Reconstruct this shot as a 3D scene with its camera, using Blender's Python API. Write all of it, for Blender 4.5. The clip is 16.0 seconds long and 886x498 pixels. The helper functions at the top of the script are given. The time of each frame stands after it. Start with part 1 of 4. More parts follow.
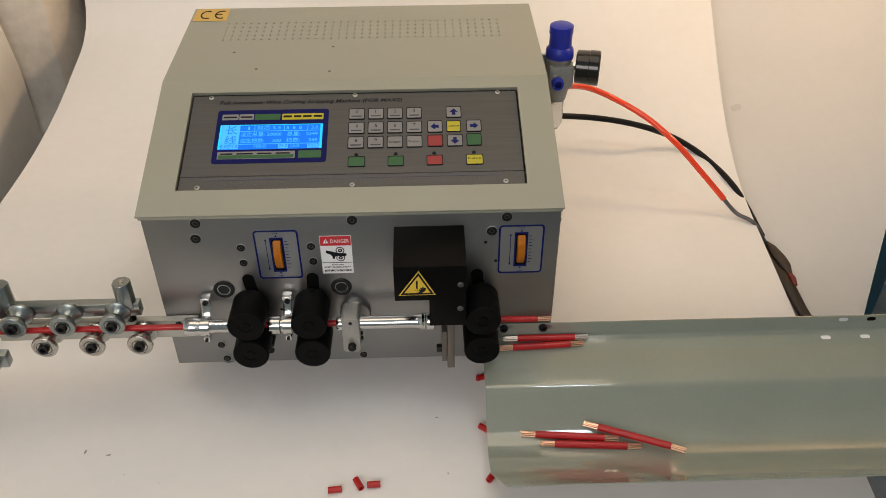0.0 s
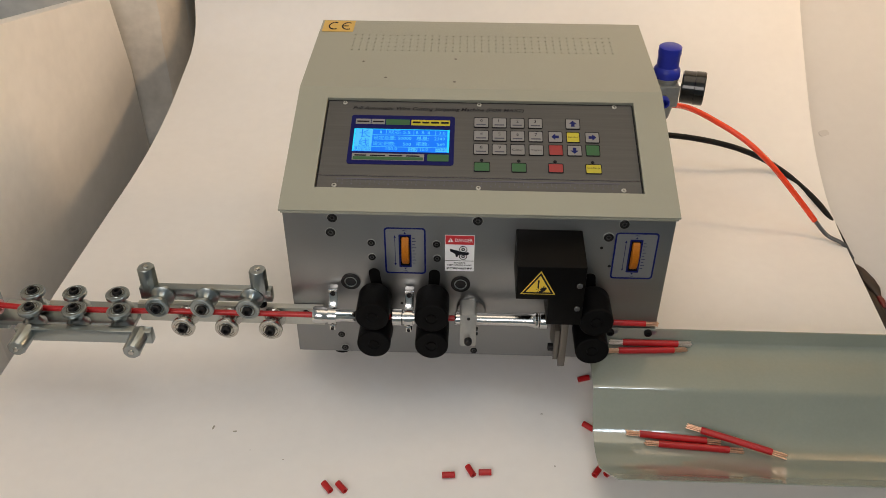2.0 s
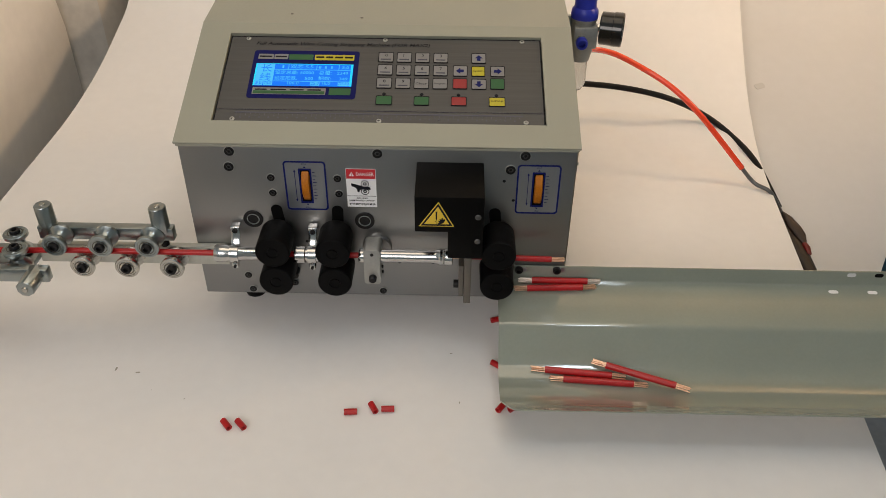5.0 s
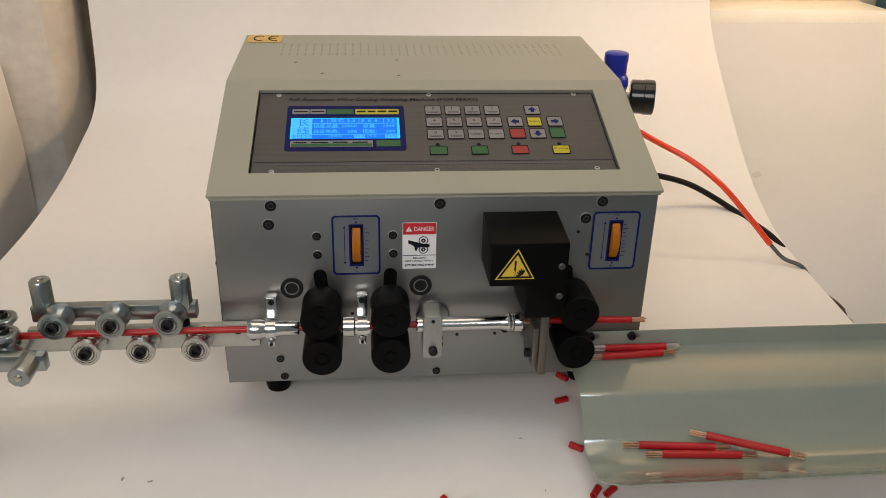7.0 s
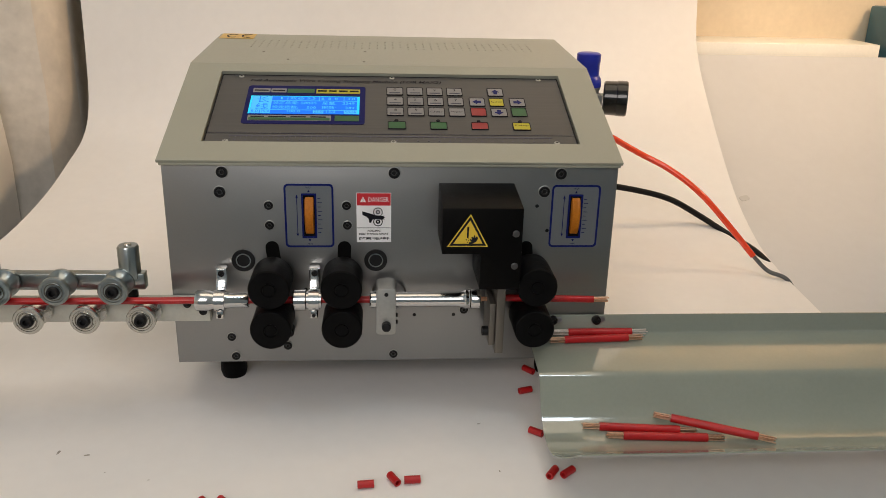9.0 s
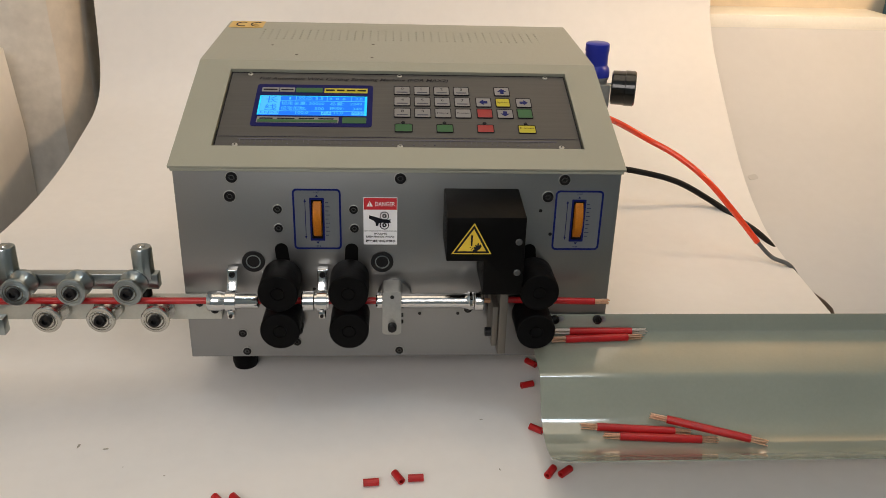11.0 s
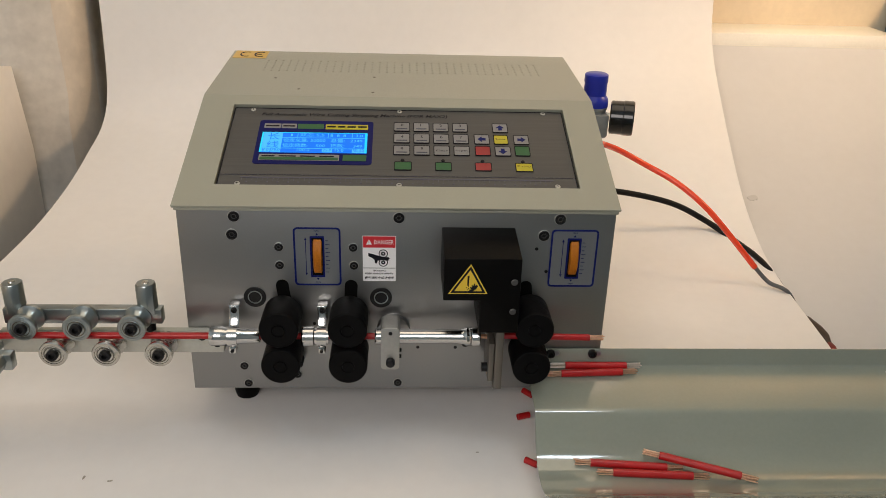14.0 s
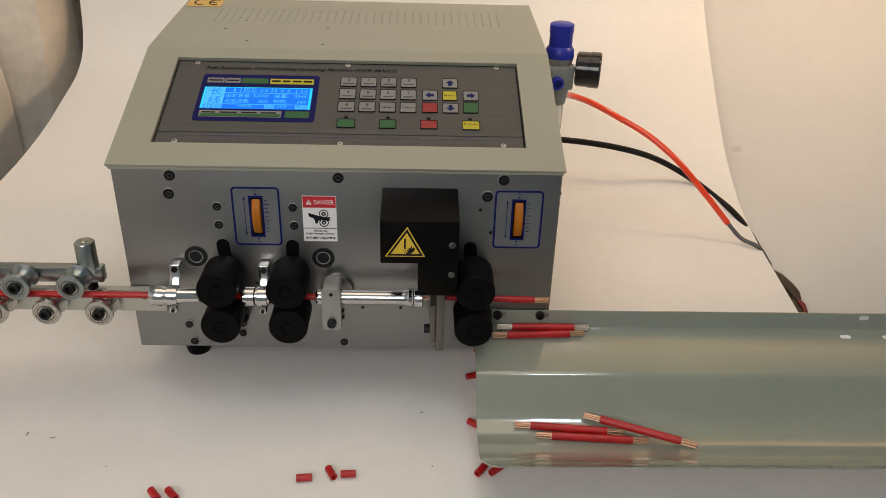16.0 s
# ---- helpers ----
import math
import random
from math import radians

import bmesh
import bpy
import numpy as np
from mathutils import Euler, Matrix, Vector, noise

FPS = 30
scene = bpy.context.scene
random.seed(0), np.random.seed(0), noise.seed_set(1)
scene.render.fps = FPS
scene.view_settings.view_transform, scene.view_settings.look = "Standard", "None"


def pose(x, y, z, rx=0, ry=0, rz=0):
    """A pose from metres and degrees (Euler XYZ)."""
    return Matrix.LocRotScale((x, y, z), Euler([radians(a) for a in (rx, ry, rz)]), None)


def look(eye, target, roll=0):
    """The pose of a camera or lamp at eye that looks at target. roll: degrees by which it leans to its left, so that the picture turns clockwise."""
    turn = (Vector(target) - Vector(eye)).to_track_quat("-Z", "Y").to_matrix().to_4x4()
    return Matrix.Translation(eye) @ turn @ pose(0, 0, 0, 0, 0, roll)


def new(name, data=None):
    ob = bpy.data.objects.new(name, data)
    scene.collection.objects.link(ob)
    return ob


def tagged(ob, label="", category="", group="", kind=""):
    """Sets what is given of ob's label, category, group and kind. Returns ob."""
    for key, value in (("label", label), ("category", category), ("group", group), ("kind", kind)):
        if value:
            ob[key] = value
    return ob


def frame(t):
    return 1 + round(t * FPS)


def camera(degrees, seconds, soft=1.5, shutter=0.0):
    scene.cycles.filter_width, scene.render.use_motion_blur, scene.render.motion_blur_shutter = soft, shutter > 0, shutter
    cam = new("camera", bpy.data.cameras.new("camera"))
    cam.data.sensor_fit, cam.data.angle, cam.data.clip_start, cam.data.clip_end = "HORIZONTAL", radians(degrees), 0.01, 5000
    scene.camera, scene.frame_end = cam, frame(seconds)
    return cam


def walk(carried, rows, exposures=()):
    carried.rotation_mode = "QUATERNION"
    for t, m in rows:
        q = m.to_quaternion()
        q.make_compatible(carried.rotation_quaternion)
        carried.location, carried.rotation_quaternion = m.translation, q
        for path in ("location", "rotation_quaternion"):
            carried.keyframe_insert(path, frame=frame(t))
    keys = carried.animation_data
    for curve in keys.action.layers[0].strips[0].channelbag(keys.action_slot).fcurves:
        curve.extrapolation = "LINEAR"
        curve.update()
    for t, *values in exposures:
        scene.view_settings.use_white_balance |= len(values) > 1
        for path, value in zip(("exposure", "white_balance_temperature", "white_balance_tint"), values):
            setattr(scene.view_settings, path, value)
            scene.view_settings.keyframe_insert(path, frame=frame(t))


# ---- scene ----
cam = camera(56.2, 16.0, soft=0.6)
PATH = [
    (0, (0.072, -0.676, 0.699), (0.114, 0.924, -0.5), -0.4),
    (0.5, (0.058, -0.69, 0.705), (0.107, 0.911, -0.492), 0.0),
    (1, (0.047, -0.697, 0.711), (0.078, 0.91, -0.478), 0.1),
    (1.5, (0.02, -0.714, 0.711), (0.016, 0.907, -0.461), 0.1),
    (2, (-0.012, -0.728, 0.715), (-0.067, 0.897, -0.449), 0.2),
    (2.5, (-0.027, -0.743, 0.712), (-0.137, 0.89, -0.438), -0.4),
    (3, (-0.002, -0.726, 0.714), (-0.085, 0.895, -0.454), -1.1),
    (3.5, (0.044, -0.699, 0.713), (0.002, 0.906, -0.479), -0.6),
    (4, (0.087, -0.707, 0.706), (0.053, 0.876, -0.515), 0.5),
    (4.2, (0.109, -0.717, 0.699), (0.066, 0.865, -0.524), 0.7),
    (6.3, (0.0, -0.765, 0.567), (0.078, 0.978, -0.41), 0.5),
    (6.5, (-0.008, -0.753, 0.548), (0.091, 1.015, -0.38), 0.6),
    (7, (-0.068, -0.707, 0.52), (0.115, 1.092, -0.334), 1.4),
    (7.5, (-0.076, -0.697, 0.49), (0.111, 1.117, -0.332), 2.0),
    (8, (-0.044, -0.728, 0.451), (0.117, 1.119, -0.298), 2.0),
    (8.5, (-0.024, -0.731, 0.429), (0.126, 1.14, -0.261), 1.3),
    (9, (-0.012, -0.732, 0.425), (0.137, 1.142, -0.26), 1.5),
    (9.2, (-0.029, -0.723, 0.437), (0.164, 1.13, -0.291), 2.2),
    (11.5, (-0.003, -0.73, 0.483), (0.106, 1.094, -0.332), 1.6),
    (12, (-0.004, -0.732, 0.482), (0.108, 1.089, -0.339), 1.7),
    (12.5, (-0.003, -0.734, 0.496), (0.113, 1.088, -0.32), 1.8),
    (13, (-0.002, -0.726, 0.505), (0.112, 1.099, -0.304), 1.8),
    (13.5, (-0.001, -0.727, 0.526), (0.108, 1.098, -0.285), 1.9),
    (14, (0.001, -0.726, 0.525), (0.105, 1.096, -0.293), 1.8),
    (14.5, (0.011, -0.727, 0.529), (0.121, 1.088, -0.305), 1.6),
    (15, (0.03, -0.718, 0.528), (0.135, 1.087, -0.325), 1.7),
    (15.5, (0.061, -0.705, 0.528), (0.151, 1.079, -0.371), 1.7),
    (16, (0.073, -0.706, 0.54), (0.137, 1.051, -0.412), 1.7),
]
walk(cam, [(t, look(eye, target, roll)) for t, eye, target, roll in PATH],
     [(0, -0.04), (1, -0.05), (2, -0.11), (2.5, -0.17), (3, -0.13), (4, -0.15), (6.5, -0.07), (9, -0.07), (12.5, -0.06), (16, -0.10)])

# ---- light ----
world = bpy.data.worlds.new("world")
scene.world = world
world.use_nodes = True
wn = world.node_tree.nodes
sky = wn.new("ShaderNodeTexSky")
sky.sky_type, sky.sun_disc = "NISHITA", False
sky.sun_elevation, sky.sun_rotation = radians(35), radians(200)
world.node_tree.links.new(sky.outputs[0], wn["Background"].inputs[0])
wn["Background"].inputs[1].default_value = 0.12


def area_lamp(name, eye, target, size, size_y, watts, colour):
    data = bpy.data.lights.new(name, "AREA")
    data.shape, data.size, data.size_y, data.energy, data.color = "RECTANGLE", size, size_y, watts, colour
    ob = new(name, data)
    ob.matrix_world = look(eye, target)
    return ob


# added unseen sources: fill as from a window behind the viewer, soft ceiling fill, a small cool one
# for the tray's highlight, and the warm light inferred at the right
area_lamp("window_daylight", (-0.614, -2.12, 1.38), (-0.1, 0.4, 0.3), 1.3, 1.0, 20.5, (1.0, 0.92, 0.86))
area_lamp("ceiling_panel_light", (-0.10, 0.06, 1.97), (-0.10, 0.10, 0.0), 1.6, 1.3, 10.0, (1.0, 0.81, 0.62))
area_lamp("spot_lamp_light", (0.53, -0.50, 1.90), (0.3, 0.1, 0.0), 0.22, 0.22, 2.4, (0.72, 0.87, 1.0))
WARM_EYE, WARM_AIM = (1.22, 0.25, 0.85), (0.82, 0.74, 1.06)
area_lamp("warm_lamp_light", WARM_EYE, WARM_AIM, 0.25, 0.25, 14.8, (1.0, 0.67, 0.39))


# ---- materials ----
def material(name, colour, rough=0.5, metal=0.0, grain=0.0, grain_size=200.0, stain=0.0, stain_size=6.0, bump=0.0, bump_size=300.0,
             stretch=(1, 1, 1), emit=None, coat=0.0, rand=0.0, spec=0.5, coat_ior=1.5):
    m = bpy.data.materials.new(name)
    m.use_nodes = True
    n, l = m.node_tree.nodes, m.node_tree.links
    p = n["Principled BSDF"]
    p.inputs["Base Color"].default_value = (*colour, 1)
    p.inputs["Roughness"].default_value, p.inputs["Metallic"].default_value = rough, metal
    p.inputs["Specular IOR Level"].default_value = spec
    p.inputs["Coat Weight"].default_value = coat
    p.inputs["Coat IOR"].default_value = coat_ior
    p.inputs["Coat Roughness"].default_value = 0.04
    coord = n.new("ShaderNodeTexCoord")
    mapping = n.new("ShaderNodeMapping")
    mapping.inputs["Scale"].default_value = stretch
    l.new(coord.outputs["Object"], mapping.inputs["Vector"])
    value = None

    def noise_at(size, detail=4.0):
        t = n.new("ShaderNodeTexNoise")
        t.inputs["Scale"].default_value, t.inputs["Detail"].default_value = size, detail
        l.new(mapping.outputs[0], t.inputs["Vector"])
        return t.outputs["Fac"]

    def scaled(socket, amount):
        r = n.new("ShaderNodeMapRange")
        r.inputs["From Min"].default_value, r.inputs["From Max"].default_value = 0.3, 0.7
        r.inputs["To Min"].default_value, r.inputs["To Max"].default_value = 1 - amount, 1 + amount
        l.new(socket, r.inputs["Value"])
        return r.outputs[0]

    factors = []
    if grain:
        factors.append(scaled(noise_at(grain_size), grain))
    if stain:
        factors.append(scaled(noise_at(stain_size, 6.0), stain))
    if rand:
        info = n.new("ShaderNodeObjectInfo")
        factors.append(scaled(info.outputs["Random"], rand))
    for s in factors:
        if value is None:
            value = s
        else:
            mul = n.new("ShaderNodeMath")
            mul.operation = "MULTIPLY"
            l.new(value, mul.inputs[0]), l.new(s, mul.inputs[1])
            value = mul.outputs[0]
    if value is not None:
        mix = n.new("ShaderNodeVectorMath")
        mix.operation = "SCALE"
        mix.inputs[0].default_value = colour
        l.new(value, mix.inputs["Scale"])
        l.new(mix.outputs[0], p.inputs["Base Color"])
        rr = n.new("ShaderNodeMath")
        rr.operation = "MULTIPLY"
        rr.inputs[1].default_value = rough
        l.new(value, rr.inputs[0])
        l.new(rr.outputs[0], p.inputs["Roughness"])
    if bump:
        b = n.new("ShaderNodeBump")
        b.inputs["Strength"].default_value, b.inputs["Distance"].default_value = bump, 0.001
        l.new(noise_at(bump_size), b.inputs["Height"])
        l.new(b.outputs[0], p.inputs["Normal"])
    if emit:
        p.inputs["Emission Color"].default_value = (*emit[0], 1)
        p.inputs["Emission Strength"].default_value = emit[1]
    return m


PAPER = material("white_paper", (0.80, 0.785, 0.77), 0.75, grain=0.012, grain_size=60, stain=0.035, stain_size=3.0, bump=0.12, bump_size=9.0)
BOARD = material("cream_board", (0.90, 0.85, 0.79), 0.6, grain=0.02, grain_size=40, stain=0.06, stain_size=2.5, bump=0.1, bump_size=20)
PLASTER = material("grey_plaster", (0.60, 0.57, 0.52), 0.8, grain=0.08, grain_size=50, stain=0.22, stain_size=7, bump=0.5, bump_size=60)
TAN_WALL = material("tan_wall_paint", (0.66, 0.57, 0.43), 0.55, grain=0.03, grain_size=90, stain=0.12, stain_size=3, bump=0.15, bump_size=60)
# bluish tint chosen to cool the light these unseen surfaces bounce and reflect
ROOM = material("unseen_wall_cool_tint", (0.50, 0.60, 0.67), 0.8, grain=0.02, grain_size=60, stain=0.06, stain_size=2, bump=0.1, bump_size=80)
FLOOR = material("blue_grey_floor_paint", (0.20, 0.23, 0.27), 0.5, grain=0.1, grain_size=70, stain=0.2, stain_size=4, bump=0.2)
TABLE = material("table_laminate", (0.45, 0.42, 0.38), 0.45, grain=0.05, stain=0.1)
LEDGE = material("white_gloss_ledge", (0.92, 0.90, 0.82), 0.35, grain=0.02, stain=0.05)
COVER = material("sage_grey_powder_coat", (0.315, 0.318, 0.258), 0.42, grain=0.025, grain_size=900, stain=0.03, stain_size=8, bump=0.25, bump_size=1500)
TRAYPAINT = material("glossy_sage_enamel", (0.258, 0.284, 0.240), 0.13, grain=0.02, grain_size=300, stain=0.04, stain_size=9, bump=0.03, bump_size=25, coat=1.0, coat_ior=1.6)
ALU = material("satin_aluminium_plate", (0.30, 0.30, 0.297), 0.34, metal=0.9, grain=0.012, grain_size=500, stain=0.02, stain_size=14)
PANEL = material("brushed_panel_film", (0.075, 0.076, 0.077), 0.36, metal=0.3, grain=0.09, grain_size=420, stain=0.03, stretch=(0.02, 1, 1), bump=0.05, bump_size=600)
STEEL = material("zinc_plated_steel", (0.35, 0.385, 0.385), 0.29, metal=1.0, grain=0.012, grain_size=900, stain=0.015, stain_size=40)
CHROME = material("polished_steel", (0.62, 0.62, 0.61), 0.15, metal=1.0, grain=0.02, grain_size=300, stain=0.05, stain_size=30)
BLADE = material("ground_tool_steel", (0.17, 0.155, 0.135), 0.42, metal=0.7, grain=0.1, grain_size=300, stretch=(1, 1, 0.1))
BLACKBOX = material("black_textured_paint", (0.0035, 0.0034, 0.0034), 0.40, spec=0.07, grain=0.12, grain_size=900, bump=0.3, bump_size=1600)
RUBBER = material("black_rubber", (0.004, 0.004, 0.0043), 0.46, spec=0.07, grain=0.12, grain_size=600, stain=0.15, stain_size=60, bump=0.2, bump_size=900)
OXIDE = material("black_oxide_screw", (0.007, 0.007, 0.008), 0.38, spec=0.3)
# near-black that paints the shade inside slots, recesses and holes
DARK = material("hollow_shade_black", (0.004, 0.004, 0.004), 0.8, spec=0.05)
BLUEINK = material("navy_print", (0.004, 0.010, 0.11), 0.5, spec=0.15)
SCALEFILM = material("blue_grey_scale_film", (0.27, 0.285, 0.30), 0.34, metal=0.75, grain=0.015, grain_size=500)
DULLSCREW = material("dull_zinc_screw", (0.10, 0.10, 0.098), 0.42, metal=0.6, grain=0.05)
KEYPRINT = material("slate_key_print", (0.045, 0.048, 0.075), 0.45)
INK = material("dark_print", (0.006, 0.007, 0.012), 0.6, spec=0.2)
WHITEINK = material("white_print", (0.86, 0.86, 0.87), 0.45)
REDINK = material("red_print", (0.55, 0.02, 0.03), 0.42)
YELLOWINK = material("yellow_print", (0.80, 0.55, 0.05), 0.42)
GOLD = material("gold_sticker", (0.62, 0.40, 0.08), 0.4, grain=0.04)
KEYGREY = material("grey_key_film", (0.20, 0.20, 0.205), 0.35, rand=0.05)
KEYGREEN = material("green_key_film", (0.012, 0.095, 0.028), 0.35)
KEYRED = material("red_key_film", (0.27, 0.015, 0.018), 0.35)
KEYYELLOW = material("yellow_key_film", (0.45, 0.40, 0.015), 0.35)
BEZEL = material("navy_screen_surround", (0.004, 0.006, 0.085), 0.5, spec=0.12)
SCREEN = material("lit_blue_screen", (0.004, 0.01, 0.04), 0.35, spec=0.1, emit=((0.004, 0.20, 1.0), 1.0))
SCREENLIGHT = material("lit_pale_pixels", (0.01, 0.03, 0.05), 0.35, spec=0.1, emit=((0.08, 0.56, 1.0), 1.0))
SCREENEDGE = material("lit_cyan_screen_edge", (0.01, 0.03, 0.05), 0.35, spec=0.1, emit=((0.012, 0.72, 1.0), 1.0))
AMBER = material("amber_knurled_wheel", (0.47, 0.15, 0.008), 0.34, spec=0.25, grain=0.15, grain_size=900, bump=0.4, bump_size=1500)
REDPVC = material("red_pvc_insulation", (0.40, 0.009, 0.011), 0.32, grain=0.08, grain_size=200, stain=0.1, stain_size=40)
COPPER = material("bare_copper_strands", (0.78, 0.50, 0.34), 0.34, metal=1.0, grain=0.15, grain_size=500)
TINNED = material("tinned_strands", (0.88, 0.78, 0.70), 0.34, metal=1.0, grain=0.15, grain_size=500)
HOSE = material("translucent_red_hose", (0.85, 0.06, 0.015), 0.2, grain=0.04, coat=0.3)
BLACKPVC = material("black_cable_sheath", (0.006, 0.006, 0.006), 0.45, grain=0.1, spec=0.2)
TAPE = material("dark_sleeve", (0.014, 0.008, 0.007), 0.35, grain=0.2, grain_size=80, bump=0.3, bump_size=120)
BLUEPLASTIC = material("blue_plastic", (0.012, 0.025, 0.36), 0.38, grain=0.04)
CASTMETAL = material("cast_grey_metal", (0.30, 0.31, 0.30), 0.4, metal=0.4, grain=0.08, bump=0.2, bump_size=500)
CLEAR = material("clear_bowl_plastic", (0.80, 0.80, 0.78), 0.1)
CLEAR.node_tree.nodes["Principled BSDF"].inputs["Transmission Weight"].default_value = 0.85
GAUGEBLACK = material("gloss_black_gauge", (0.01, 0.01, 0.01), 0.12)
TEAL = material("teal_machine_paint", (0.03, 0.12, 0.17), 0.4, grain=0.1, stain=0.2)
PINK = material("pink_ceramic", (0.75, 0.42, 0.45), 0.3)
SMUDGE = material("grey_speck", (0.36, 0.345, 0.30), 0.7, grain=0.3, grain_size=900)
SATIN = material("satin_cast_aluminium", (0.40, 0.40, 0.38), 0.42, metal=0.6, grain=0.05, grain_size=400, stain=0.05, stain_size=40)
RULE = material("faint_scale_print", (0.07, 0.07, 0.10), 0.4)
# white paper like PAPER; the side sheet's weaker light is put into its darker, cooler colour
PAPERSIDE = material("second_paper_shaded", (0.61, 0.612, 0.615), 0.75, grain=0.012, grain_size=60, stain=0.03, stain_size=4.0, bump=0.12, bump_size=9.0)
DULLRED = material("dull_red_strip", (0.16, 0.010, 0.008), 0.35)
TAILGREY = material("grey_cable_tail", (0.075, 0.078, 0.08), 0.35, grain=0.1)
BEIGEPLASTER = material("beige_plaster_edge", (0.60, 0.53, 0.44), 0.75, grain=0.06, grain_size=50, stain=0.15, stain_size=9, bump=0.4, bump_size=60)
GALV = material("bright_galvanised_bar", (0.52, 0.52, 0.47), 0.42, metal=0.55, grain=0.03, grain_size=400, stain=0.06, stain_size=50, bump=0.03, bump_size=500)
# paler STEEL: reflected white paper put into the lower rollers' colour; also stud tips
ROLLER = material("pale_zinc_reflection_tint", (0.52, 0.51, 0.47), 0.27, metal=1.0, grain=0.012, grain_size=900, stain=0.03, stain_size=60)
BEARING = material("dull_bearing_ring", (0.12, 0.11, 0.085), 0.4, metal=0.6, grain=0.1, grain_size=600)
FOLDBROWN = material("brown_sleeve_fold", (0.035, 0.020, 0.014), 0.45, grain=0.2, grain_size=120, bump=0.3, bump_size=200)
TAPECLEAR = material("pale_tape_scrap", (0.57, 0.568, 0.565), 0.25)


# ---- shape helpers ----
def solid(bm, bevel=0.0, segments=2):
    if bevel:
        edges = [e for e in bm.edges if len(e.link_faces) == 2 and e.calc_face_angle(0) > 0.6]
        bmesh.ops.bevel(bm, geom=edges, offset=bevel, segments=segments, affect="EDGES", profile=0.5)
    return bm


def box(x0, x1, y0, y1, z0, z1, bevel=0.0, segments=2):
    bm = bmesh.new()
    bmesh.ops.create_cube(bm, size=1.0)
    bmesh.ops.transform(bm, matrix=Matrix.LocRotScale(((x0 + x1) / 2, (y0 + y1) / 2, (z0 + z1) / 2), None, (x1 - x0, y1 - y0, z1 - z0)), verts=bm.verts)
    return solid(bm, bevel, segments)


TO_Y = Matrix.Rotation(radians(90), 4, "X")     # local z -> -y (towards the viewer)
TO_X = Matrix.Rotation(radians(90), 4, "Y")     # local z -> +x


def lathe(profile, turn=Matrix.Identity(4), place=(0, 0, 0), steps=32):
    """A turned shape: rows of (radius, height) about local z; a radius of 0 closes an end."""
    bm = bmesh.new()
    rings = []
    for r, z in profile:
        if r <= 1e-6:
            rings.append([bm.verts.new((0, 0, z))])
        else:
            rings.append([bm.verts.new((r * math.cos(2 * math.pi * i / steps), r * math.sin(2 * math.pi * i / steps), z)) for i in range(steps)])
    for a, b in zip(rings, rings[1:]):
        for i in range(steps):
            j = (i + 1) % steps
            if len(a) == 1 and len(b) == 1:
                continue
            if len(a) == 1:
                bm.faces.new((a[0], b[j], b[i]))
            elif len(b) == 1:
                bm.faces.new((a[i], a[j], b[0]))
            else:
                bm.faces.new((a[i], a[j], b[j], b[i]))
    bmesh.ops.recalc_face_normals(bm, faces=bm.faces)
    bmesh.ops.transform(bm, matrix=Matrix.Translation(place) @ turn, verts=bm.verts)
    return bm


def prism(outline, depth, bevel=0.0):
    """An outline of (a, b) in the local xy plane, raised by depth along local z."""
    bm = bmesh.new()
    low = [bm.verts.new((a, b, 0)) for a, b in outline]
    high = [bm.verts.new((a, b, depth)) for a, b in outline]
    bm.faces.new(low[::-1]), bm.faces.new(high)
    for i in range(len(low)):
        j = (i + 1) % len(low)
        bm.faces.new((low[i], low[j], high[j], high[i]))
    bmesh.ops.recalc_face_normals(bm, faces=bm.faces)
    return solid(bm, bevel)


def rounded(x0, x1, y0, y1, r, n=5):
    pts = []
    for cx, cy, a0 in ((x1 - r, y1 - r, 0), (x0 + r, y1 - r, 90), (x0 + r, y0 + r, 180), (x1 - r, y0 + r, 270)):
        pts += [(cx + r * math.cos(radians(a0 + 90 * k / n)), cy + r * math.sin(radians(a0 + 90 * k / n))) for k in range(n + 1)]
    return pts


def ring(outer, inner, depth):
    """A flat frame between two outlines with the same number of points, raised by depth."""
    bm = bmesh.new()
    rows = [[bm.verts.new((a, b, z)) for a, b in o] for o, z in ((outer, 0), (outer, depth), (inner, depth), (inner, 0))]
    n = len(outer)
    for a, b in zip(rows, rows[1:] + rows[:1]):
        for i in range(n):
            j = (i + 1) % n
            bm.faces.new((a[i], a[j], b[j], b[i]))
    bmesh.ops.recalc_face_normals(bm, faces=bm.faces)
    return bm


def spline(points, n=10):
    """A smooth line through the points (Catmull-Rom)."""
    p = [Vector(q) for q in points]
    p = [2 * p[0] - p[1]] + p + [2 * p[-1] - p[-2]]
    out = []
    for i in range(1, len(p) - 2):
        for k in range(n):
            t = k / n
            out.append(0.5 * (2 * p[i] + (p[i + 1] - p[i - 1]) * t + (2 * p[i - 1] - 5 * p[i] + 4 * p[i + 1] - p[i + 2]) * t * t
                              + (3 * p[i] - p[i - 1] - 3 * p[i + 1] + p[i + 2]) * t ** 3))
    return out + [p[-2]]


